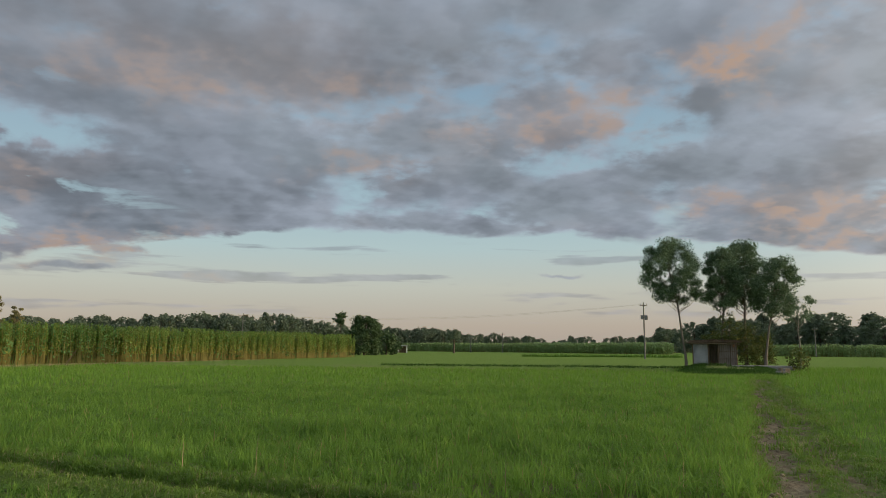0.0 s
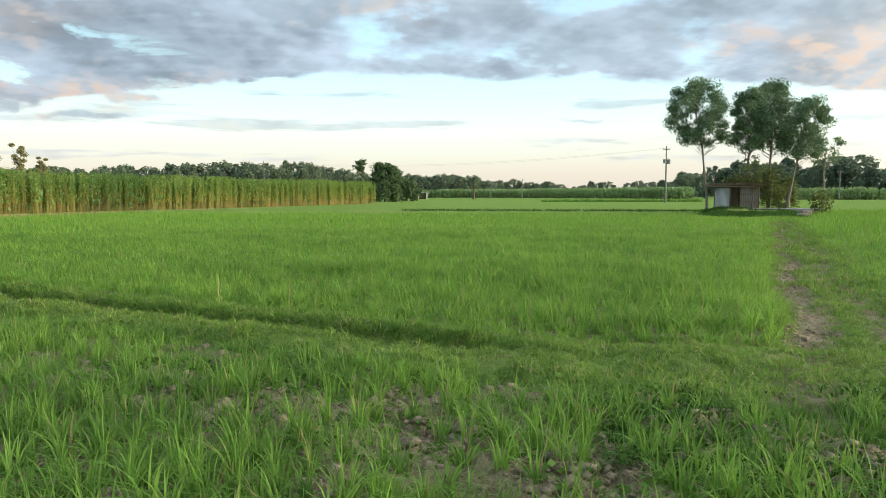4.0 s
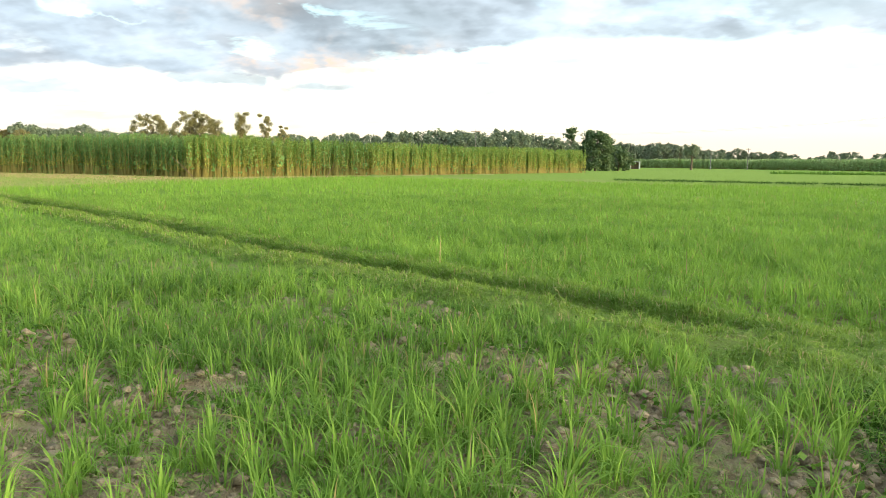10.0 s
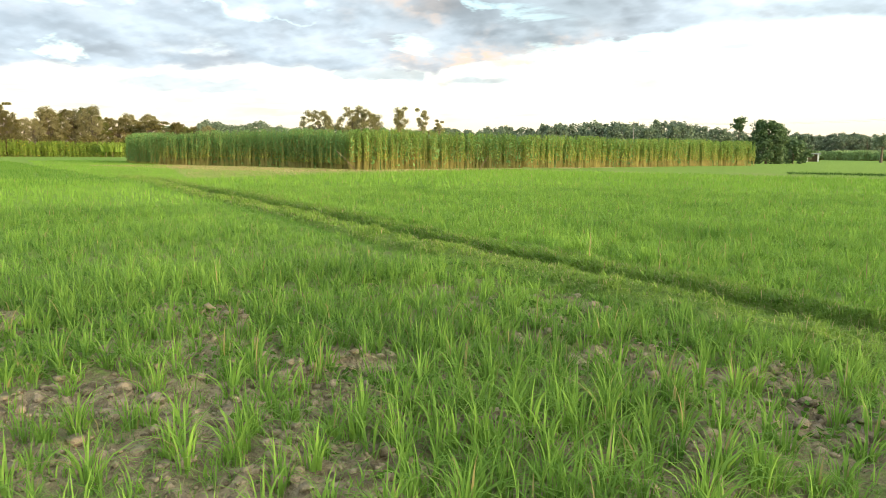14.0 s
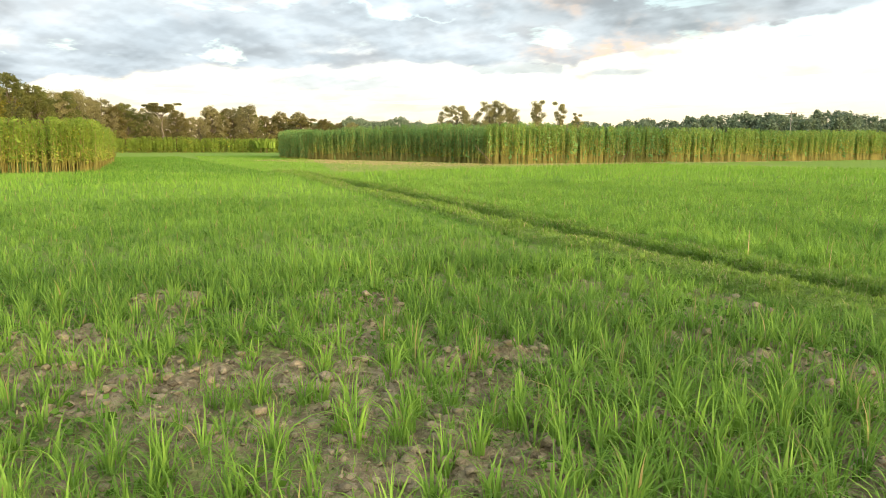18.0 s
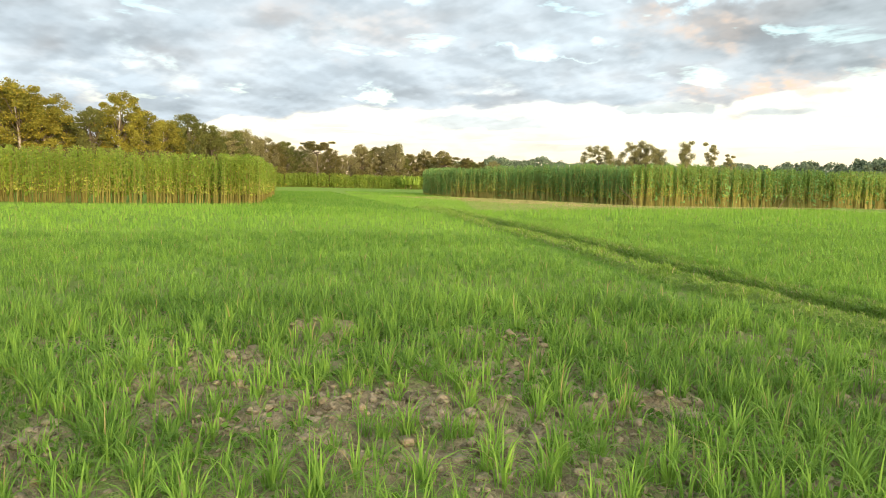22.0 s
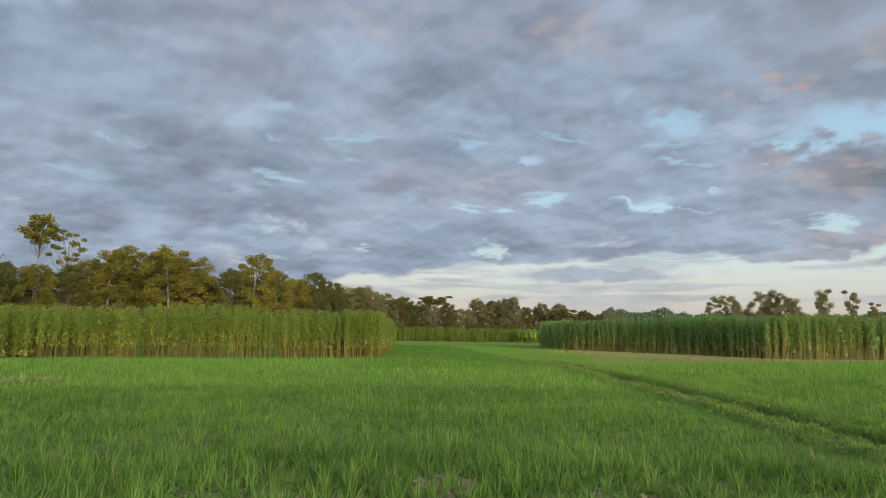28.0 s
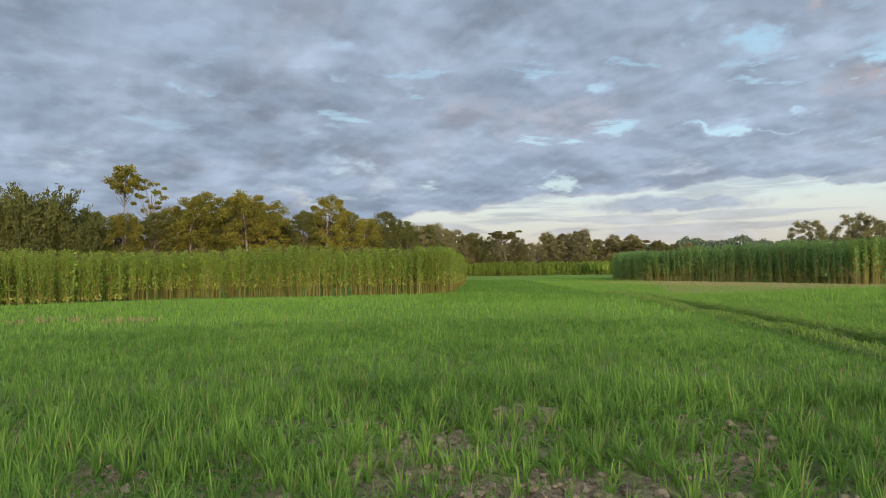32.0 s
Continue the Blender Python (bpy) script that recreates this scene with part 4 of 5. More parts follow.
def crop(name, x, y, tall, leaf, per, leafy_from, seed, leaf_mat, label, stem_r=0.022):
    """A stand of tall stems with leaves on their upper part; two meshes under one thing."""
    rs = np.random.RandomState(seed)
    n = len(x)
    h = tall * (0.80 + 0.27 * rs.rand(n) ** 0.8) * (0.93 + 0.14 * smooth_noise(x, y, 0.25, seed))
    z0 = ground_height(x, y) - 0.05
    lx, ly = (rs.rand(n) - 0.5) * 0.22, (rs.rand(n) - 0.5) * 0.22
    a = np.linspace(0, 2 * np.pi, 3, endpoint=False)
    rings = []
    for u, r in ((0.0, 1.0), (0.5, 0.8), (0.97, 0.3)):
        cx, cy = x + lx * u * u * 2, y + ly * u * u * 2
        rr = stem_r * r
        rings.append(np.stack([cx[:, None] + np.cos(a) * rr, cy[:, None] + np.sin(a) * rr, np.repeat((z0 + h * u)[:, None], 3, 1)], -1))
    V = np.stack(rings, 1).reshape(-1, 3)
    f = np.array([[r * 3 + i, r * 3 + (i + 1) % 3, (r + 1) * 3 + (i + 1) % 3, (r + 1) * 3 + i] for r in (0, 1) for i in range(3)])
    F = ((np.arange(n) * 9)[:, None, None] + f[None]).reshape(-1, 4)
    thing = new(name)
    part("stems", np_mesh("stems", V, F, MAT["jute_stem"]), thing, "tan bare lower stems")
    k = np.repeat(np.arange(n), per)
    lf = (np.zeros(n) + leafy_from)[k] * (0.50 + 0.85 * rs.rand(n))[k]
    u = lf + (1.0 - lf) * rs.rand(len(k)) ** 0.66
    rad = 0.23 * (1.05 - 0.5 * u) * np.sqrt(rs.rand(len(k)))
    b = rs.rand(len(k)) * 6.2832
    C = np.stack([x[k] + lx[k] * u * u * 2 + np.cos(b) * rad, y[k] + ly[k] * u * u * 2 + np.sin(b) * rad, z0[k] + h[k] * u], 1)
    part("leaves", np_mesh("leaves", *leaf_quads(C, leaf * (0.7 + 0.6 * rs.rand(len(k))) * (1.1 - 0.45 * u), seed + 1), MAT[leaf_mat]), thing, "dense green leaves of the upper half")
    if tall > 2.9 and stem_r < 0.025:
        k = np.repeat(np.arange(n), 6)
        u = (np.zeros(n) + leafy_from)[k] * (0.75 + 0.9 * rs.rand(len(k)) ** 1.5)
        b = rs.rand(len(k)) * 6.2832
        C = np.stack([x[k] + np.cos(b) * 0.12, y[k] + np.sin(b) * 0.12, z0[k] + h[k] * u], 1)
        part("yellow_leaves", np_mesh("yellow_leaves", *leaf_quads(C, 0.07 + 0.05 * rs.rand(len(k)), seed + 2), MAT["jute_yellow"]), thing, "yellowing lowest leaves")
    return tagged(thing, label, "jute crop", kind="stuff")


def band(pts, depth, step, seed, bunch=3):
    """Places in a strip of that depth to the left of a line of corners."""
    rs = np.random.RandomState(seed)
    xs, ys = [], []
    for (x0, y0), (x1, y1) in zip(pts, pts[1:]):
        L = math.hypot(x1 - x0, y1 - y0)
        n = int(L * depth / step ** 2 / bunch)
        t, d = np.repeat(rs.rand(n), bunch), np.repeat(rs.rand(n) * depth, bunch)          # stems stand in bunches
        t, d = t + rs.randn(bunch * n) * 0.075 / L, d + rs.randn(bunch * n) * 0.075
        ux, uy = (x1 - x0) / L, (y1 - y0) / L
        xs.append(x0 + ux * t * L - uy * d)
        ys.append(y0 + uy * t * L + ux * d)
    # wedges at the outer corners
    for (x0, y0), (x1, y1), (x2, y2) in zip(pts, pts[1:], pts[2:]):
        a0, a1 = math.atan2(x1 - x0, y0 - y1), math.atan2(x2 - x1, y1 - y2)      # left normals
        turn = (a1 - a0 + math.pi) % (2 * math.pi) - math.pi
        n = int(abs(turn) * depth ** 2 / 2 / step ** 2)
        a, d = a0 + turn * rs.rand(n), depth * np.sqrt(rs.rand(n))
        xs.append(x1 + np.cos(a) * d)
        ys.append(y1 + np.sin(a) * d)
    return np.concatenate(xs), np.concatenate(ys)


def fill(poly, step, seed):
    """Places inside a polygon."""
    P = np.array(poly)
    x, y = scatter(P[:, 0].min(), P[:, 0].max(), P[:, 1].min(), P[:, 1].max(), step, seed, lambda x, y: np.ones(len(x)))
    inside = np.zeros(len(x), bool)
    for (ax, ay), (bx, by) in zip(poly, poly[1:] + poly[:1]):
        c = ((ay > y) != (by > y)) & (x < (bx - ax) * (y - ay) / (by - ay + 1e-12) + ax)
        inside ^= c
    return x[inside], y[inside]


A_BACK = (-84.0, 57.5)
x, y = band([(-112.0, 88.0), A_BACK, (-72.0, 50.5), A_CORNER, A_NOOK, (-39.0, 47.5)], 2.6, 0.25, 71)
crop("jute_field", x, y, 3.45, 0.094, 60, np.where(x < -67, 0.05, np.where(x < -50.5, 0.37, 0.26)), 72, "jute_leaf", "tall dense jute crop, shaded face towards the rice")
x, y = band([(-39.0, 47.5), (-37.4, 47.6), (-36.3, 49.0), (-32.6, 62.0), (-27.5, 74.0), A_END], 2.6, 0.25, 73)
crop("jute_field", x, y, 3.40, 0.096, 56, 0.38, 74, "jute_leaf_lit", "tall jute crop with sunlit tan stems and green tops")
x, y = fill([(-112.0, 88.0), A_BACK, A_CORNER, A_NOOK, A_SEAM, A_END, (-50, 125)], 1.0, 75)
crop("jute_field", x, y, 3.25, 0.20, 20, 0.12, 76, "jute_leaf", "middle of the tall jute crop", 0.03)

B_CORNER = (-42.0, 16.2)
fb = [(-40.5, -30.0), (-41.2, -9.0), (-45.5, -1.0), (-43.5, 8.0), B_CORNER, (-66.0, 27.0), (-120.0, 50.0)]
x, y = band(fb, 2.4, 0.25, 77)
k = x > -68
x, y = x[k], y[k]
crop("jute_field", x, y, 2.95, 0.076, 84, np.where(y < -3, 0.10, 0.33), 78, "jute_leaf_pale", "leafy golden-green jute crop before the trees")
x, y = fill(fb + [(-125, 20), (-80, -35)], 1.1, 79)
crop("jute_field", x, y, 2.85, 0.20, 20, 0.12, 80, "jute_leaf_pale", "middle of the leafy jute crop", 0.03)

fc = [(-172, 62), (-160, 88), (-146, 112), (-128, 128)]
x, y = band(fc, 5, 0.55, 81, 1)
crop("jute_field", x, y, 3.6, 0.26, 36, 0.03, 82, "jute_leaf_pale", "distant jute crop in front of dark trees", 0.03)
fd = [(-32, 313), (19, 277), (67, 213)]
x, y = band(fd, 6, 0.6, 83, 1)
crop("jute_field", x, y, 3.6, 0.40, 22, 0.05, 84, "jute_far_haze", "far band of green jute with pale haze in its colour", 0.06)
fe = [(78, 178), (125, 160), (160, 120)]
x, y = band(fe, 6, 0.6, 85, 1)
crop("jute_field", x, y, 3.0, 0.27, 36, 0.05, 86, "jute_far_haze", "far band of dark green crop by the trees", 0.06)


# ---- trees ----
def tree(seed, h, base, width, leaf, count, leaf_mat, bark_mat="bark", trunk_r=0.16, lean=0.05, clumps=26, clump_r=0.9, flat=0.75, label="", shape="round", group="", limb_mat="bark", split=False):
    """Tapered trunk, limbs and a crown of many small leaves in clumps; base: crown's foot as a share of h."""
    rs = np.random.RandomState(seed)
    la = rs.rand() * 6.2832
    ts = np.linspace(0, 1, 8)
    wob = rs.randn(8, 2) * 0.012 * h * ts[:, None]
    trunk = np.stack([np.cos(la) * lean * h * ts ** 1.5 + wob[:, 0], np.sin(la) * lean * h * ts ** 1.5 + wob[:, 1], -0.2 + (h * 0.86 + 0.2) * ts], 1)
    pieces = [tube(trunk, trunk_r * (1.15 - ts * 0.95) * np.where(ts == 0, 1.35, 1), 7)]
    centres, limbs = [], []
    for i in range(clumps):
        v = (i + 0.3 + 0.5 * rs.rand()) / clumps
        u = base + (0.95 - base) * v
        prof = {"round": math.sin(math.pi * min(0.97, 0.20 + 0.74 * v)) ** 0.6, "flat": 0.35 + 0.75 * v, "cone": 1.05 - 0.8 * v, "tier": 0.42 + 0.34 * math.sin(14 * v)}[shape]
        a = i * 2.39996 + rs.rand() * 0.9
        rad = width / 2 * prof * (0.30 + 0.70 * math.sqrt(rs.rand()))
        top = np.array([np.interp(u / 0.86, ts, trunk[:, q]) for q in (0, 1)])
        c = np.array([top[0] + math.cos(a) * rad, top[1] + math.sin(a) * rad, h * u])
        centres.append(c)
        q = max(0.12, min(0.95, (base * 0.62 + (u - base * 0.62) * 0.52) / 0.86))
        s = np.array([np.interp(q, ts, trunk[:, w]) for w in range(3)])
        m = (s + c) / 2 + np.array([0, 0, -0.02 * h]) + rs.randn(3) * 0.012 * h
        limbs.append(tube([s, m, c], np.array([0.27, 0.17, 0.06]) * trunk_r, 4))
    V, F = joined(pieces)
    C = np.array(centres)
    k = rs.randint(0, clumps, count)
    rr = clump_r * (0.6 + 0.7 * rs.rand(clumps))[k]
    g = rs.randn(count, 3)
    g /= np.linalg.norm(g, axis=1)[:, None]
    g *= (1.2 * rs.rand(count) ** 0.7)[:, None] * rr[:, None]
    g[:, 2] *= flat
    P = C[k] + g
    thing = new("tree")
    bole = part("trunk", np_mesh("trunk", V, F, MAT[bark_mat], True), thing)
    if split:
        for v, f in limbs:
            part("limb", np_mesh("limb", v, f, MAT[limb_mat], True), bole)
    else:
        part("branchwork", np_mesh("branchwork", *joined(limbs), MAT[limb_mat], True), thing)
    part("crown", np_mesh("crown", *leaf_quads(P, leaf * (0.6 + 0.8 * rs.rand(count)), seed + 7, 0.15, 1.6), MAT[leaf_mat]), thing)
    return tagged(thing, label, "tree", group)


def place(ob, az, d, turn=0.0, size=1.0, copy=True, tall=1.0):
    x, y = polar(az, d)
    m = Matrix.Translation((x, y, float(ground_height(x, y)))) @ Matrix.Rotation(turn, 4, "Z")
    if copy:
        ob = copy_thing(ob, m)
    ob.matrix_basis = m @ Matrix.Diagonal((size, size, size * tall, 1))
    return ob


def lean_turn(seed, towards):
    """The turn that makes a tree lean towards that bearing (degrees from +x)."""
    return radians(towards) - np.random.RandomState(seed).rand() * 6.2832


# four slim trees round the hut; sizes are of the trunk, the clumps stand out past it
place(tree(101, 10.7, 0.52, 4.6, 0.088, 23000, "leaf_hut_haze", "bark_grey", 0.10, 0.155, 40, 0.66, label="slim dark green tree beside a tin hut", group="trees by the hut", limb_mat="bark", split=True), -19.25, 60.0, lean_turn(101, 200), 1, False)
place(tree(102, 9.8, 0.50, 2.6, 0.088, 18000, "leaf_hut_haze", "bark_grey", 0.10, 0.01, 32, 0.60, label="slim dark tree in front of the hut", group="trees by the hut", limb_mat="bark", split=True), -21.9, 60.4, 1.4, 1, False)
place(tree(103, 10.9, 0.48, 3.3, 0.088, 22000, "leaf_hut_haze", "bark_grey", 0.12, 0.01, 40, 0.66, label="tall dark tree behind the hut", group="trees by the hut", limb_mat="bark", split=True), -23.5, 63.5, 2.4, 1, False)
place(tree(104, 9.0, 0.48, 3.2, 0.088, 17000, "leaf_hut_haze", "bark_grey", 0.10, 0.15, 36, 0.62, label="leaning dark tree at the end of the path", group="trees by the hut", limb_mat="bark", split=True), -24.8, 61.0, lean_turn(104, -20), 1, False)

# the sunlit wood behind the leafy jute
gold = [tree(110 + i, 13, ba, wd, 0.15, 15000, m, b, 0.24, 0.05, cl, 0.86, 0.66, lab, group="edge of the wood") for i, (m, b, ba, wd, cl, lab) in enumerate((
    ("leaf_sun_gold", "bark_pale", 0.30, 6.6, 40, "broad tree with low-sun gold put into its leaf colour"), ("leaf_olive", "bark", 0.10, 6.8, 52, "olive green tree at the edge of the wood"),
    ("leaf_brown", "bark", 0.08, 6.6, 52, "brownish tree at the edge of the wood"), ("leaf_sun_gold", "bark_pale", 0.36, 7.4, 40, "tree with sunlight gold in its leaf colour and a pale forked trunk"),
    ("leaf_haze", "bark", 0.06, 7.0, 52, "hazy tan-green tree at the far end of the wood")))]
rim_az = (101.5, 100.8, 99.4, 97.6, 96.0, 94.0, 92.0, 90.8, 89.5, 88.0, 86.6, 85.1, 83.8, 82.6, 80.8, 79.0, 77.2, 75.4, 74.0, 72.2, 70.7, 69.8, 66.5, 63.0, 60.5, 57.8, 55.5, 53.8, 52.1, 49.9)
rim_el = (6.3, 6.6, 7.1, 6.2, 4.8, 4.6, 4.8, 5.0, 5.9, 6.3, 5.9, 6.3, 5.6, 4.2, 4.9, 6.1, 4.9, 4.0, 4.6, 3.9, 3.5, 3.6, 2.9, 2.5, 2.8, 2.95, 2.5, 2.5, 2.0, 1.8)
used = set()
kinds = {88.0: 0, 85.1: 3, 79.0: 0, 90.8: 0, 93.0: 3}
rs = np.random.RandomState(14)
spots = [(az, True) for az in rim_az] + [(az, False) for az in np.arange(102, 76, -1.15)] + [(az, False) for az in np.arange(76, 49, -0.45)]
for i, (az, crest) in enumerate(spots):
    el = np.interp(-az, [-a for a in rim_az], rim_el)
    d = 106 + 7 * rs.rand() + np.interp(-az, [-77, -72, -69, -50], [0, 40, 86, 135])
    if not crest:
        d, el = d + 5, el * (0.66 + 0.32 * rs.rand())
    if az > 96.5:
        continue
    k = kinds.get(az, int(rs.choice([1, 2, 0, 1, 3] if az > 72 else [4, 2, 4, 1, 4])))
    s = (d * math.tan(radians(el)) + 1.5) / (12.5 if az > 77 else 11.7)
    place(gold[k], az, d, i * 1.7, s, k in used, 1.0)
    used.add(k)
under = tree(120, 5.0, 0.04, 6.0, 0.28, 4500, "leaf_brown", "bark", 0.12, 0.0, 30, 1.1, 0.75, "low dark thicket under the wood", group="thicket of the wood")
for i in range(46):
    az = 103 - i * 1.15
    d = 99 + 4 * math.sin(i * 1.9) + float(np.interp(-az, [-77, -72, -69, -50], [0, 40, 88, 132]))
    place(under, az, d, i * 2.3, 0.8 + 0.2 * math.sin(i * 3.1), i > 0)
place(tree(121, 18.2, 0.76, 4.6, 0.20, 4200, "leaf_sun_gold", "bark_pale", 0.17, 0.02, 17, 0.72, 0.7, "tall bare-stemmed tree standing above the wood"), 94.2, 112, 0.3, 1, False)
place(tree(122, 16.6, 0.66, 5.6, 0.2, 1500, "leaf_sun_gold", "bark_pale", 0.24, 0.05, 18, 0.52, 0.6, "thin half-bare tree with pale branches", limb_mat="bark_pale"), 92.4, 113, 1.3, 1, False)
place(tree(123, 12.6, 0.80, 9, 0.24, 4200, "leaf_brown", "bark", 0.24, 0.02, 22, 1.05, 0.28, "flat-topped spreading tree above the wood", shape="flat"), 64.1, 190, 0.3, 1, False)
place(tree(124, 10.8, 0.72, 10, 0.26, 3600, "leaf_brown", "bark", 0.24, 0.02, 20, 1.1, 0.30, "spreading tree with a thin crown", shape="flat"), 53.8, 225, 2.0, 1, False)

# feathery bamboo at the end of the wood
def bamboo(seed, h, label):
    rs = np.random.RandomState(seed)
    pieces, leaves = [], []
    t = np.linspace(0, 1, 9)
    for i in range(46):
        a, bend, tall = rs.rand() * 6.2832, 0.10 + 0.30 * rs.rand(), h * (0.65 + 0.35 * rs.rand())
        bx, by = rs.randn(2) * 0.9
        out = bend * tall * t ** 2.4
        P = np.stack([bx + np.cos(a) * out, by + np.sin(a) * out, tall * (t - 0.16 * t ** 4)], 1)
        pieces.append(tube(P, 0.05 * (1.05 - t), 4))
        u = 0.30 + 0.70 * rs.rand(230)
        C = np.stack([np.interp(u, t, P[:, q]) for q in range(3)], 1) + rs.randn(230, 3) * (0.20 + 0.40 * (1 - u))[:, None]
        C[:, 2] -= 0.25 * rs.rand(230)
        leaves.append(C)
    thing = new("bamboo_clump")
    part("culms", np_mesh("culms", *joined(pieces), MAT["bark"], True), thing)
    C = np.concatenate(leaves)
    part("leaves", np_mesh("leaves", *leaf_quads(C, 0.12 + 0.08 * rs.rand(len(C)), seed + 1, 0.5, 3.2), MAT["leaf_olive"]), thing, "drooping feathery leaves")
    return tagged(thing, label, "bamboo", "bamboo at the wood's end")


clump = bamboo(125, 15.2, "tall feathery green bamboo clump beside the wood")
for i, (az, d, s) in enumerate(((99.6, 104, 1.06), (101.6, 106, 0.98), (98.0, 107, 0.90), (96.9, 103, 0.74), (103.5, 108, 1.0), (100.6, 112, 0.95))):
    place(clump, az, d, i * 1.9, s, i > 0)

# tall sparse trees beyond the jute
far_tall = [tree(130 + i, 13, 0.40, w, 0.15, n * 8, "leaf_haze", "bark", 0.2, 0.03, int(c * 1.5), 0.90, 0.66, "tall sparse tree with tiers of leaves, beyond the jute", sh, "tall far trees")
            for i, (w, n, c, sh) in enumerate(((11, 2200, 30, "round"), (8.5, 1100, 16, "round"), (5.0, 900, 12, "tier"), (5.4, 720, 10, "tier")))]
used = set()
for az, d, k, s in ((41.2, 215, 0, 0.98), (38.5, 215, 1, 1.08), (37.5, 214, 1, 1.02), (36.6, 218, 2, 0.95), (34.8, 212, 2, 1.08), (32.8, 214, 3, 1.06), (31.5, 220, 3, 0.85), (37.9, 224, 0, 0.9)):
    place(far_tall[k], az, d, az, s * 1.12, k in used)
    used.add(k)

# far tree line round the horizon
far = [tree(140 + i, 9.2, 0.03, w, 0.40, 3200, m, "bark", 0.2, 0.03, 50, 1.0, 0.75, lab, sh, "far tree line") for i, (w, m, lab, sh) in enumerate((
    (10, "leaf_far_haze", "far rounded dark green tree", "round"), (12, "leaf_far_haze", "far broad dark tree on the horizon", "round"),
    (9, "leaf_far_haze", "far dense green tree on the horizon", "round"), (7, "leaf_far_haze", "far narrow tree on the horizon", "cone")))]
used = set()
rs = np.random.RandomState(9)
profile = ((-42, 2.5), (-30, 2.2), (-28.6, 2.6), (-26, 2.3), (-21, 2.1), (-18, 1.7), (-16, 1.1), (-13.6, 0.8), (-11.4, 1.0), (-9.2, 0.7), (-7, 0.95), (-4.2, 1.15), (-1, 1.4), (2, 1.5), (5, 1.4), (9, 1.6),
           (12, 2.3), (16, 2.2), (20, 2.2), (24, 1.9), (28, 1.9), (34, 1.7), (40, 1.8), (46, 2.1), (52, 1.9))
pa, pe = [p[0] for p in profile], [p[1] for p in profile]
az = -42.0
while az < 52:
    d = 300 + 60 * rs.rand() if az > -19 else 230 + 40 * rs.rand()
    tall = (np.interp(az, pa, pe) * (0.66 + 0.40 * rs.rand())) * math.pi / 180 * d + 1.5
    k = int(rs.randint(0, 4))
    if not -13.0 < az < -12.2 and not -8.6 < az < -8.0:
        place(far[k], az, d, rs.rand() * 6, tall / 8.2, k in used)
        used.add(k)
    az += 0.36 + 0.32 * rs.rand() if az > -19 else 0.6 + 0.3 * rs.rand()
# dark round tree at the end of the jute, with a tall shoot beside it
place(tree(150, 7.8, 0.04, 7.4, 0.26, 12000, "leaf_deep", "bark", 0.2, 0.02, 44, 1.05, 0.8, "dark rounded tree at the end of the jute"), 6.4, 142, 0.5, 1, False)
place(tree(151, 8.8, 0.72, 2.2, 0.30, 700, "leaf_deep", "bark", 0.12, 0.02, 8, 0.7, 0.8, "thin tree with a small high crown"), 8.4, 146, 1.5, 1, False)
place(tree(152, 4.6, 0.1, 5.5, 0.4, 1400, "leaf_deep", "bark", 0.12, 0.0, 18, 1.0, 0.8, "low bush beside the dark rounded tree"), 4.6, 150, 0.5, 1, False)


# ---- hut ----
def strip_wall(x0, x1, z0, z1, y, amp, pitch):
    """A corrugated sheet, standing."""
    n = int((x1 - x0) / pitch * 4) + 1
    xs = np.linspace(x0, x1, n)
    ys = y + amp * np.sin(np.arange(n) * np.pi / 2)
    V = np.concatenate([np.stack([xs, ys, np.full(n, z0)], 1), np.stack([xs, ys, np.full(n, z1)], 1),
                        np.stack([xs, ys + 0.012, np.full(n, z0)], 1), np.stack([xs, ys + 0.012, np.full(n, z1)], 1)])
    i = np.arange(n - 1)
    F = np.concatenate([np.stack([i, i + 1, n + i + 1, n + i], 1), np.stack([2 * n + i, 3 * n + i, 3 * n + i + 1, 2 * n + i + 1], 1)])
    return V, F


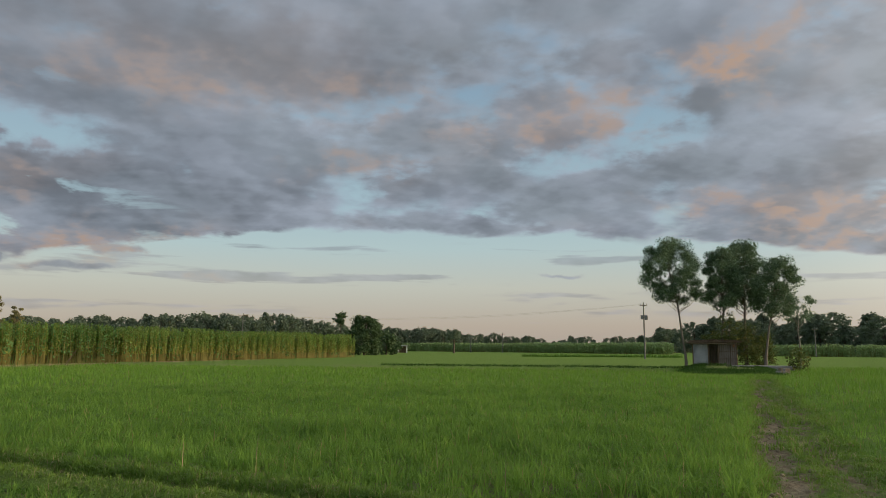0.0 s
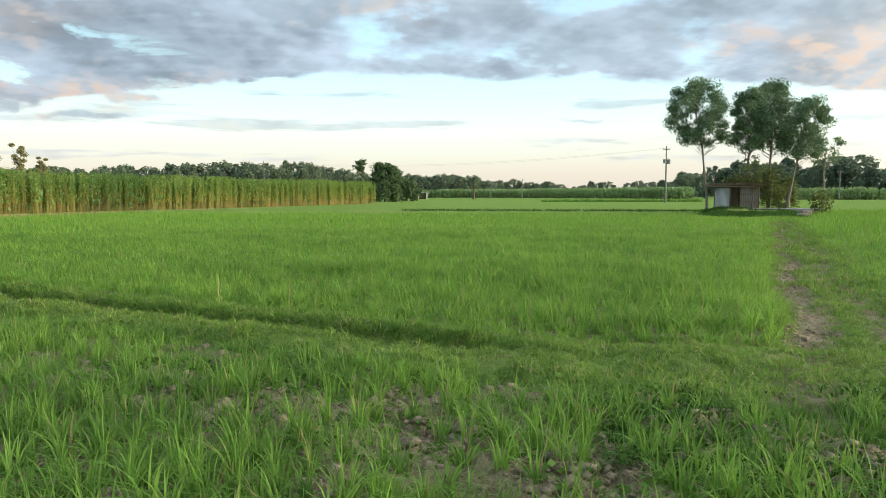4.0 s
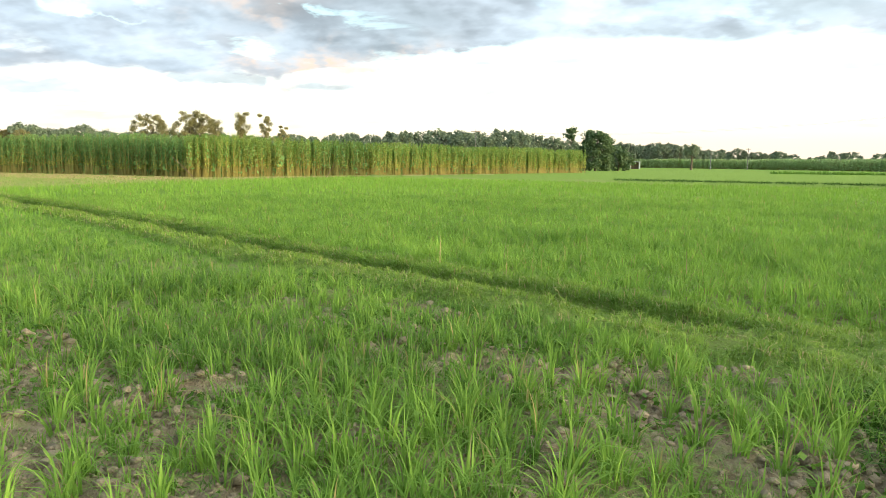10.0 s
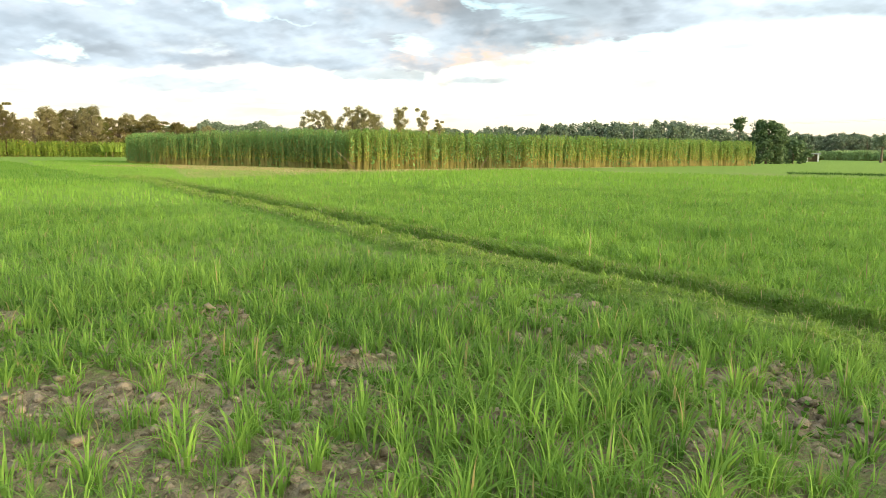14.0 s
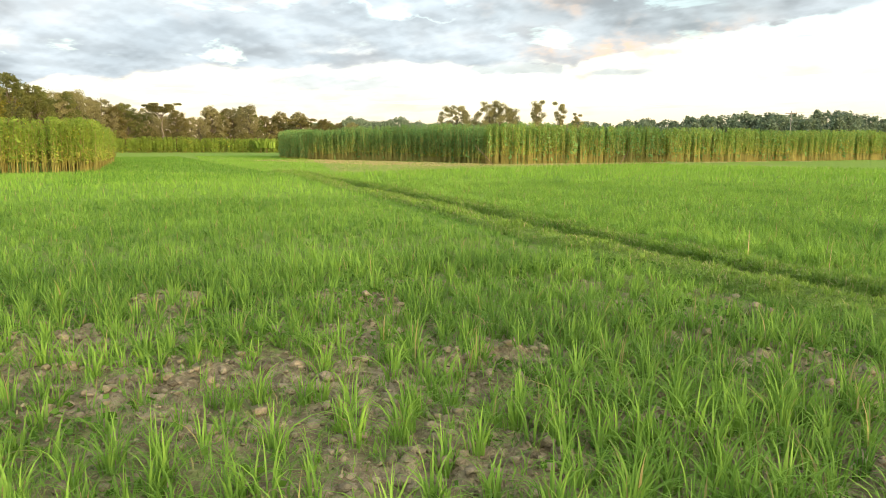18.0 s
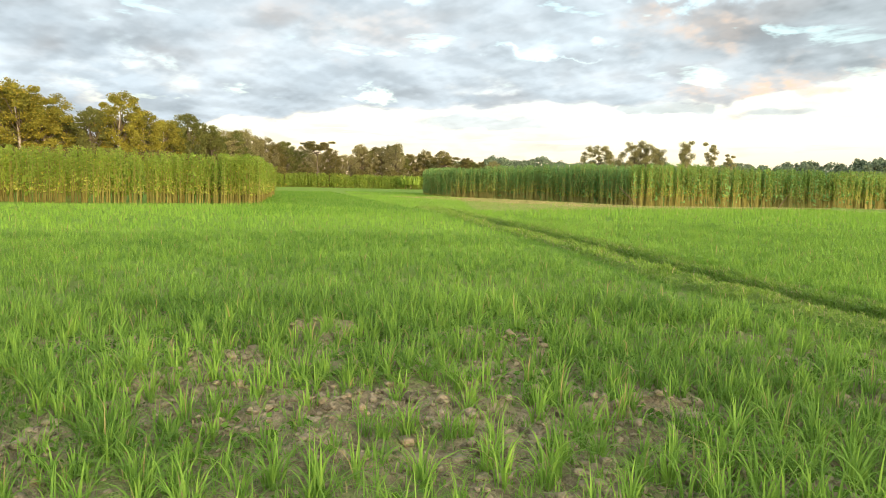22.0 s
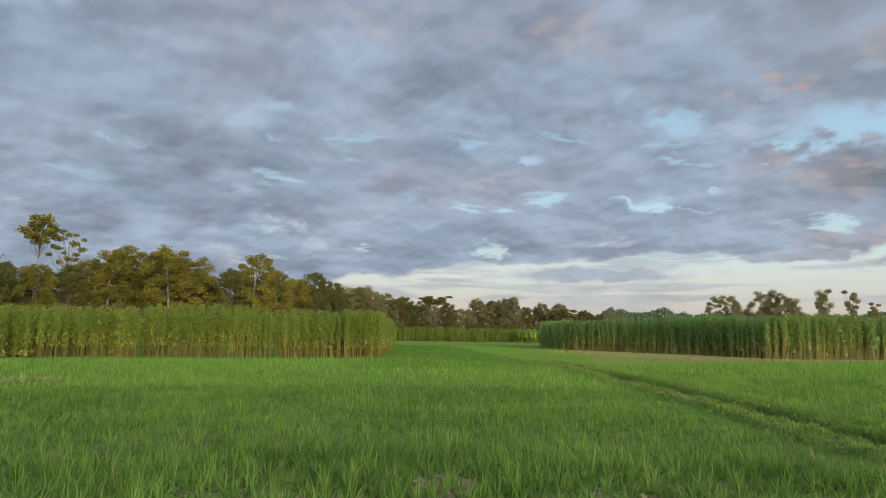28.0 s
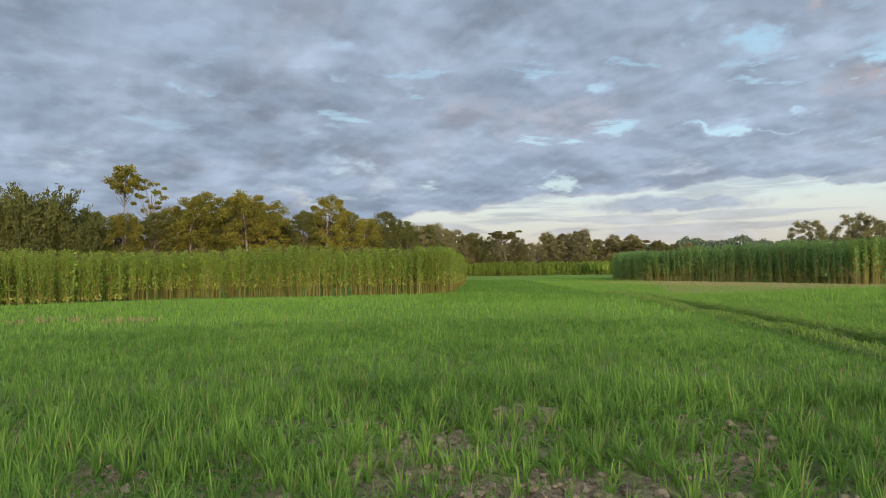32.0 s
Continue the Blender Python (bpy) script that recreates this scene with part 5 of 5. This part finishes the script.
def build_hut():
    x0, y0 = polar(-21.3, 61.0)
    hut = new("hut")
    hut.location = (x0, y0, float(ground_height(x0, y0)))
    hut.rotation_euler = (0, 0, radians(-21))
    rs = random.Random(5)
    part("tin_wall", np_mesh("tin_wall", *strip_wall(-1.75, -0.55, 0.0, 1.75, -1.0, 0.02, 0.09), MAT["tin"]), hut, "pale weathered corrugated tin sheet")
    part("bamboo_wall", box(bmesh.new(), 0.30, 1.70, -1.02, -0.98, 0.0, 1.75), hut, "grey-brown woven bamboo panel", MAT["bamboo"])
    part("side_wall", box(bmesh.new(), -1.77, -1.73, -0.98, 1.2, 0.0, 1.75), hut, "", MAT["bamboo"])
    part("side_wall", box(bmesh.new(), 1.70, 1.74, -0.98, 1.2, 0.0, 1.75), hut, "", MAT["bamboo"])
    part("back_wall", box(bmesh.new(), -1.75, 1.72, 1.2, 1.24, 0.0, 1.75), hut, "", MAT["bamboo"])
    for px in (-1.78, -0.52, 0.28, 1.74):
        part("post", np_mesh("post", *tube([(px, -1.07, -0.3), (px + 0.02, -1.07, 1.0), (px - 0.01, -1.06, 1.95)], [0.05, 0.045, 0.04], 6), MAT["timber"], True), hut)
    for i in range(6):
        px = -0.42 + i * 0.125
        part("lattice_bar", np_mesh("lattice_bar", *tube([(px, -1.0, 0), (px + rs.uniform(-0.05, 0.05), -1.0, 1.75)], [0.018, 0.016], 5), MAT["timber"], True), hut)
    for i in range(8):
        px = 0.38 + i * 0.17
        part("batten", box(bmesh.new(), px, px + 0.03, -1.05, -1.02, 0.02, 1.73), hut, "", MAT["timber"])
    for z in (0.6, 1.2):
        part("cross_batten", box(bmesh.new(), 0.30, 1.70, -1.08, -1.05, z, z + 0.04), hut, "", MAT["timber"])
    for i in range(7):
        a, b = -1.45 + i * 0.42, -1.45 + (i + 1) * 0.42 + 0.05
        z = 1.78 + 0.09 * min(i, 6 - i)
        bm = box(bmesh.new(), -1.95 + rs.uniform(-0.35, 0.1), 1.9 + rs.uniform(-0.1, 0.35), a, b, z, z + 0.07, 0.015)
        bmesh.ops.rotate(bm, verts=bm.verts, cent=(0, (a + b) / 2, z), matrix=Matrix.Rotation(rs.uniform(-0.025, 0.025), 3, "Y"))
        part("roof_panel", bm, hut, "ragged strip of thatch", MAT["thatch"])
    n = 1500
    rr = np.random.RandomState(77)
    px, py = rr.uniform(-1.9, 2.0, n), rr.uniform(-1.6, 1.4, n)
    lump = smooth_noise(px, py, 1.3, 78)
    keep = rr.rand(n) < ramp01(lump + 0.10 * px, 0.35, 0.75)
    C = np.stack([px, py, 2.0 + 0.30 * lump + rr.rand(n) * 0.18], 1)[keep]
    part("creeper", np_mesh("creeper", *leaf_quads(C, np.full(len(C), 0.11), 79), MAT["shrub"]), hut, "creeper leaves trailing over the roof")
    V, F = joined([tube([(rs.uniform(-2.6, 0), rs.uniform(-1.7, -1.2), 2.0 + rs.uniform(-0.1, 0.1)), (rs.uniform(0, 2.5), rs.uniform(-1.7, -1.2), 2.05 + rs.uniform(-0.1, 0.15))], [0.02, 0.015], 4) for _ in range(14)])
    part("roof_poles", np_mesh("roof_poles", V, F, MAT["timber"]), hut, "loose bamboo poles lying on the roof")
    part("red_cloth", box(bmesh.new(), 1.45, 1.62, -1.10, -1.06, 1.55, 1.80, 0.01), hut, "small faded red rag", MAT["brick"])
    hut.scale = (0.93, 1, 1)
    tagged(hut, "small tin and bamboo hut under trees, ragged roof", "hut")
    # raised slab and loose bricks beside it
    sx, sy = polar(-24.6, 60.2)
    slab = new("concrete_slab")
    slab.location, slab.rotation_euler = (sx, sy, float(ground_height(sx, sy))), (0, 0, radians(-24))
    part("slab_top", box(bmesh.new(), -2.2, 2.4, -0.8, 0.9, -0.1, 0.16, 0.02), slab, "", MAT["concrete"])
    part("slab_edge", box(bmesh.new(), -2.24, 2.44, -0.86, -0.80, -0.2, 0.12, 0.01), slab, "", MAT["concrete"])
    tagged(slab, "low grey concrete slab on the mound", "slab")
    for i in range(7):
        b = new("loose_block", bpy.data.meshes.new("loose_block"))
        bm = box(bmesh.new(), -0.17, 0.17, -0.12, 0.12, -0.1, 0.1, 0.02)
        bm.to_mesh(b.data)
        bm.free()
        b.data.materials.append(MAT["concrete" if i % 2 else "soil_clod"])
        bx, by = polar(-26.2 + 0.18 * (i % 4), 51.0 + 0.35 * (i // 4))
        b.location = (bx, by, float(ground_height(bx, by)) + 0.10 + 0.2 * (i // 4))
        b.rotation_euler = (0, 0, i * 0.8)
        tagged(b, "pale broken concrete block beside the slab", "block", "loose blocks")
    # creepers and bushes
    place(tree(160, 3.2, 0.10, 1.7, 0.085, 3000, "shrub", "bark", 0.05, 0.0, 20, 0.55, 0.9, "creeper-covered bush against the hut wall"), -23.6, 61.8, 0, 1, False)
    place(tree(161, 2.8, 0.06, 1.9, 0.085, 3000, "shrub", "bark", 0.05, 0.0, 16, 0.5, 0.9, "scraggy green bush behind the slab"), -24.7, 62.6, 1, 1, False)
    place(tree(162, 1.7, 0.1, 1.2, 0.13, 520, "shrub", "bark", 0.03, 0.0, 12, 0.4, 0.9, "thin yellowing shrub beside the blocks"), -27.0, 58.4, 1, 1, False)
    place(tree(163, 4.4, 0.55, 1.6, 0.10, 520, "shrub", "bark", 0.04, 0.02, 10, 0.4, 0.8, "spindly sapling by the hut"), -22.4, 59.8, 2, 1, False)
    place(tree(164, 2.9, 0.60, 3.2, 0.10, 700, "shrub", "bark", 0.05, 0.0, 14, 0.45, 0.5, "creeper spreading over the hut roof"), -22.0, 62.2, 2, 1, False)
    place(tree(165, 6.6, 0.62, 3.4, 0.13, 900, "leaf_hut_haze", "bark_pale", 0.08, 0.05, 14, 0.5, 0.6, "thin half-bare tree behind the slab"), -27.1, 66.0, 2, 1, False)


build_hut()


# ---- power poles ----
def power_pole(az, d, h, r=0.13, arm=1.0, transformer=False, label=""):
    x, y = polar(az, d)
    p = new("power_pole")
    p.location, p.rotation_euler = (x, y, float(ground_height(x, y))), (0, 0, radians(az + 8))
    part("shaft", np_mesh("shaft", *tube([(0, 0, -0.4), (0, 0, h * 0.5), (0, 0, h)], [r, r * 0.85, r * 0.65], 8), MAT["pole"], True), p)
    part("cross_arm", box(bmesh.new(), -arm, arm, -0.05, 0.05, h - 0.55, h - 0.43), p, "", MAT["timber"])
    for sx in (-0.85, 0.0, 0.85):
        part("insulator", np_mesh("insulator", *tube([(sx * arm, 0, h - 0.45), (sx * arm, 0, h - 0.2), (sx * arm, 0, h - 0.1)], [0.05, 0.07, 0.03], 6), MAT["white"], True), p)
    if transformer:
        part("lower_arm", box(bmesh.new(), -0.55, 0.62, -0.05, 0.05, h * 0.76, h * 0.76 + 0.1), p, "", MAT["steel"])
        can = part("transformer", box(bmesh.new(), 0.16, 0.58, -0.24, 0.24, h * 0.685, h * 0.765, 0.04), p, "dark grey box-shaped transformer", MAT["steel"])
        for sy in (-0.12, 0.0, 0.12):
            part("bushing", np_mesh("bushing", *tube([(0.37, sy, h * 0.765), (0.37, sy, h * 0.785), (0.37, sy, h * 0.79)], [0.03, 0.035, 0.02], 6), MAT["white"], True), can)
        for i in range(4):
            part("cooling_fin", box(bmesh.new(), 0.58, 0.64, -0.20 + 0.11 * i, -0.17 + 0.11 * i, h * 0.692, h * 0.757), can, "", MAT["steel"])
        part("switch_box", box(bmesh.new(), -0.50, -0.16, -0.2, 0.2, h * 0.70, h * 0.76, 0.02), p, "", MAT["steel"])
    tagged(p, label, "power pole", "power poles")
    return x, y, h


p1 = power_pole(-16.15, 122, 9.4, 0.15, 0.62, True, "tall concrete power pole with a transformer")
p2 = power_pole(16.05, 160, 8.9, 0.13, 1.1, False, "wooden power pole with a cross arm above the jute")
power_pole(-28.1, 190, 7.0, 0.14, 0.6, False, "short power pole before the dark trees")
power_pole(-4.9, 230, 6.6, 0.14, 0.7, False, "far thin power pole in the fields")
power_pole(-2.3, 235, 5.4, 0.16, 0.4, False, "far pale post in the fields")


def wire(a, b, sag):
    t = np.linspace(0, 1, 14)
    P = np.stack([a[0] + (b[0] - a[0]) * t, a[1] + (b[1] - a[1]) * t, a[2] - 0.25 + (b[2] - a[2]) * t - sag * 4 * t * (1 - t)], 1)
    ob = new("power_line", np_mesh("power_line", *tube(P, np.full(14, 0.008), 4), MAT["steel"]))
    tagged(ob, "thin sagging cable between power poles", "cable", "power lines")


wire(p1, p2, 1.6)
wire((p1[0] + 0.6, p1[1], p1[2]), (p2[0] + 0.6, p2[1] + 0.4, p2[2]), 1.8)

# ---- small far things ----
def far_shed(az, d):
    x, y = polar(az, d)
    s = new("field_shed")
    s.location, s.rotation_euler = (x, y, 0.0), (0, 0, radians(az))
    part("side_wall", box(bmesh.new(), -1.5, -1.2, -1, 1, 0, 2.0, 0.02), s, "", MAT["white"])
    part("side_wall", box(bmesh.new(), 1.1, 1.5, -1, 1, 0, 2.0, 0.02), s, "", MAT["white"])
    part("back_wall", box(bmesh.new(), -1.2, 1.1, 0.8, 1, 0, 2.0), s, "", MAT["timber"])
    part("roof", box(bmesh.new(), -1.8, 1.8, -1.3, 1.2, 2.0, 2.2, 0.03), s, "", MAT["tin"])
    tagged(s, "tiny open shed with pale walls far out in the fields", "shed")


far_shed(3.3, 215)
place(tree(170, 7.0, 0.55, 4.0, 0.32, 900, "leaf_far_haze", "bark", 0.30, 0.02, 14, 0.7, 0.8, "small tree with a thick grey trunk"), -0.9, 205, 0.2, 1, False)


# ---- soil clods and straw ----
def clod_mesh(seed):
    rs = random.Random(seed)
    bm = bmesh.new()
    bmesh.ops.create_icosphere(bm, subdivisions=2, radius=1.0)
    off = Vector((seed * 3.1, seed * 1.7, 0))
    for v in bm.verts:
        v.co *= 0.80 + 0.55 * noise.noise(v.co * 1.4 + off) + 0.32 * noise.noise(v.co * 3.2 + off)
        v.co.z *= 0.62
    me = bpy.data.meshes.new("soil_clod")
    bm.to_mesh(me)
    bm.free()
    for p in me.polygons:
        p.use_smooth = True
    me.materials.append(MAT["soil_clod"])
    return me


clods = [clod_mesh(i) for i in range(7)]
cx, cy = scatter(-8, 4, 0, 7, 0.115, 91, lambda x, y: np.where(is_near(x, y) & in_view(x, y) & (np.hypot(x, y) > 2.2) & (np.hypot(x, y) < 6.5), 0.55 * ramp01(bareness(x, y), 0.30, 0.8), 0))
rs = np.random.RandomState(92)
order = np.argsort(np.hypot(cx, cy))[:300]
for i in order:
    ob = new("soil_clod", clods[int(rs.randint(7))])
    s = 0.014 + 0.036 * rs.rand() ** 2.2
    ob.location = (cx[i], cy[i], float(ground_height(cx[i], cy[i])) + s * 0.15)
    ob.scale = (s * rs.uniform(0.8, 1.5), s * rs.uniform(0.8, 1.3), s)
    ob.rotation_euler = (0, 0, rs.rand() * 6.28)
    tagged(ob, "dry brown lump of tilled soil", "soil clod", "clods on the bare soil")
kx, ky = scatter(-9, 4, -1, 8, 0.062, 88, lambda x, y: np.where(is_near(x, y) & in_view(x, y) & (np.hypot(x, y) > 2.0) & (np.hypot(x, y) < 7.5), 0.14 + 0.75 * ramp01(bareness(x, y), 0.2, 0.7), 0))
ball = bmesh.new()
bmesh.ops.create_icosphere(ball, subdivisions=1, radius=1.0)
bv = np.array([v.co[:] for v in ball.verts])
bf = np.array([[v.index for v in f.verts] for f in ball.faces])
ball.free()
rs = np.random.RandomState(89)
n = len(kx)
size = (0.009 + 0.032 * rs.rand(n) ** 2.2)[:, None, None]
V = bv[None] * (1 + 0.30 * rs.randn(n, len(bv), 1)) * size * np.array([1.2, 1.2, 0.75])
V += np.stack([kx, ky, ground_height(kx, ky) + 0.004], 1)[:, None]
F = (np.arange(n) * len(bv))[:, None, None] + bf[None]
stuff("soil_crumbs", (V.reshape(-1, 3), F.reshape(-1, 3)), "soil_clod", "small dry crumbs of brown soil between the plants", "soil crumbs", True)
kx, ky = scatter(2, 24, 6, 44, 0.13, 86, lambda x, y: np.where(in_view(x, y) & (np.abs(x - path_left(y) - 0.35) < 0.34), 0.55 * ramp01(smooth_noise(x, y, 1.1, 87), 0.3, 0.6), 0))
n = len(kx)
size = (0.010 + 0.034 * rs.rand(n) ** 2.0)[:, None, None]
V = bv[None] * (1 + 0.30 * rs.randn(n, len(bv), 1)) * size * np.array([1.2, 1.2, 0.75])
V += np.stack([kx, ky, ground_height(kx, ky) + 0.006], 1)[:, None]
F = (np.arange(n) * len(bv))[:, None, None] + bf[None]
stuff("path_clods", (V.reshape(-1, 3), F.reshape(-1, 3)), "soil_clod", "dry lumps of earth along the trodden path", "soil clods", True)
wx, wy = scatter(-9, 5, -2, 9, 0.05, 81, lambda x, y: np.where((across(x, y) < -bund_width(x)) & in_view(x, y) & (np.hypot(x, y) > 2.0) & (np.hypot(x, y) < 9), 0.9 * ramp01(smooth_noise(x, y, 1.5, 82) * 0.6 + smooth_noise(x, y, 5.0, 83) * 0.4, 0.50, 0.64) * (1 - 0.5 * bareness(x, y)), 0))
rs = np.random.RandomState(84)
n = len(wx)
C = np.stack([wx, wy, ground_height(wx, wy) + 0.015 + 0.05 * rs.rand(n)], 1)
stuff("broadleaf_weeds", leaf_quads(C, 0.020 + 0.026 * rs.rand(n), 85, -0.05, 1.5), "scrub", "small round-leaved weeds creeping over the soil", "weeds", False)
sx, sy = scatter(-8, 4, 0, 7, 0.16, 93, lambda x, y: np.where(is_near(x, y) & in_view(x, y), 0.35, 0))
stuff("straw_litter", blades(sx, sy, np.full(len(sx), 0.05), 3.2, np.full(len(sx), 0.006), 2, 94), "straw", "pale dry straw scattered on the soil", "straw")
gx, gy = scatter(-9, 3, 4, 12, 0.9, 95, lambda x, y: np.where(is_rice(x, y) & (across(x, y) < 2.2), 0.30, 0))
stuff("dry_stalks", blades(gx, gy, np.full(len(gx), 0.5), 0.25, np.full(len(gx), 0.012), 3, 96), "straw", "pale dry stalks sticking out of the rice", "dry stalks")


# ---- banana clump and a fallen pole at the edge of the jute ----
def banana(az, d):
    x0, y0 = polar(az, d)
    rs = np.random.RandomState(97)
    thing = new("banana_plant")
    thing.location = (x0, y0, 0)
    for i in range(5):
        bx, by = rs.randn(2) * 0.9
        part("stem", np_mesh("stem", *tube([(bx, by, -0.1), (bx, by, 0.9), (bx + 0.1, by, 1.7)], [0.16, 0.13, 0.08], 6), MAT["leaf_olive"], True), thing)
    n = 60
    v, f = blades(rs.randn(n) * 0.9, rs.randn(n) * 0.9, 2.2 + rs.rand(n), 0.9, np.full(n, 0.5), 5, 98, np.full(n, 1.2))
    part("fronds", np_mesh("fronds", v, f, MAT["jute_leaf_pale"], True), thing, "pale torn drooping leaves")
    tagged(thing, "pale banana plant with torn leaves before the wood", "banana plant")


banana(56.6, 178)
for az, d, end, label in ((38.3, 55.0, (-1.25, -0.95, 1.6), "thin dry bamboo pole slanting against the jute"), (28.4, 58.0, (0.7, 0.5, 1.3), "short dry stick leaning on the jute stems")):
    sx, sy = polar(az, d)
    stick = new("leaning_pole", np_mesh("leaning_pole", *tube([(0, 0, -0.05), tuple(0.5 * q + 0.02 for q in end), end], [0.03, 0.028, 0.02], 6), MAT["timber"], True))
    stick.location = (sx, sy, float(ground_height(sx, sy)))
    tagged(stick, label, "pole", "poles at the jute")
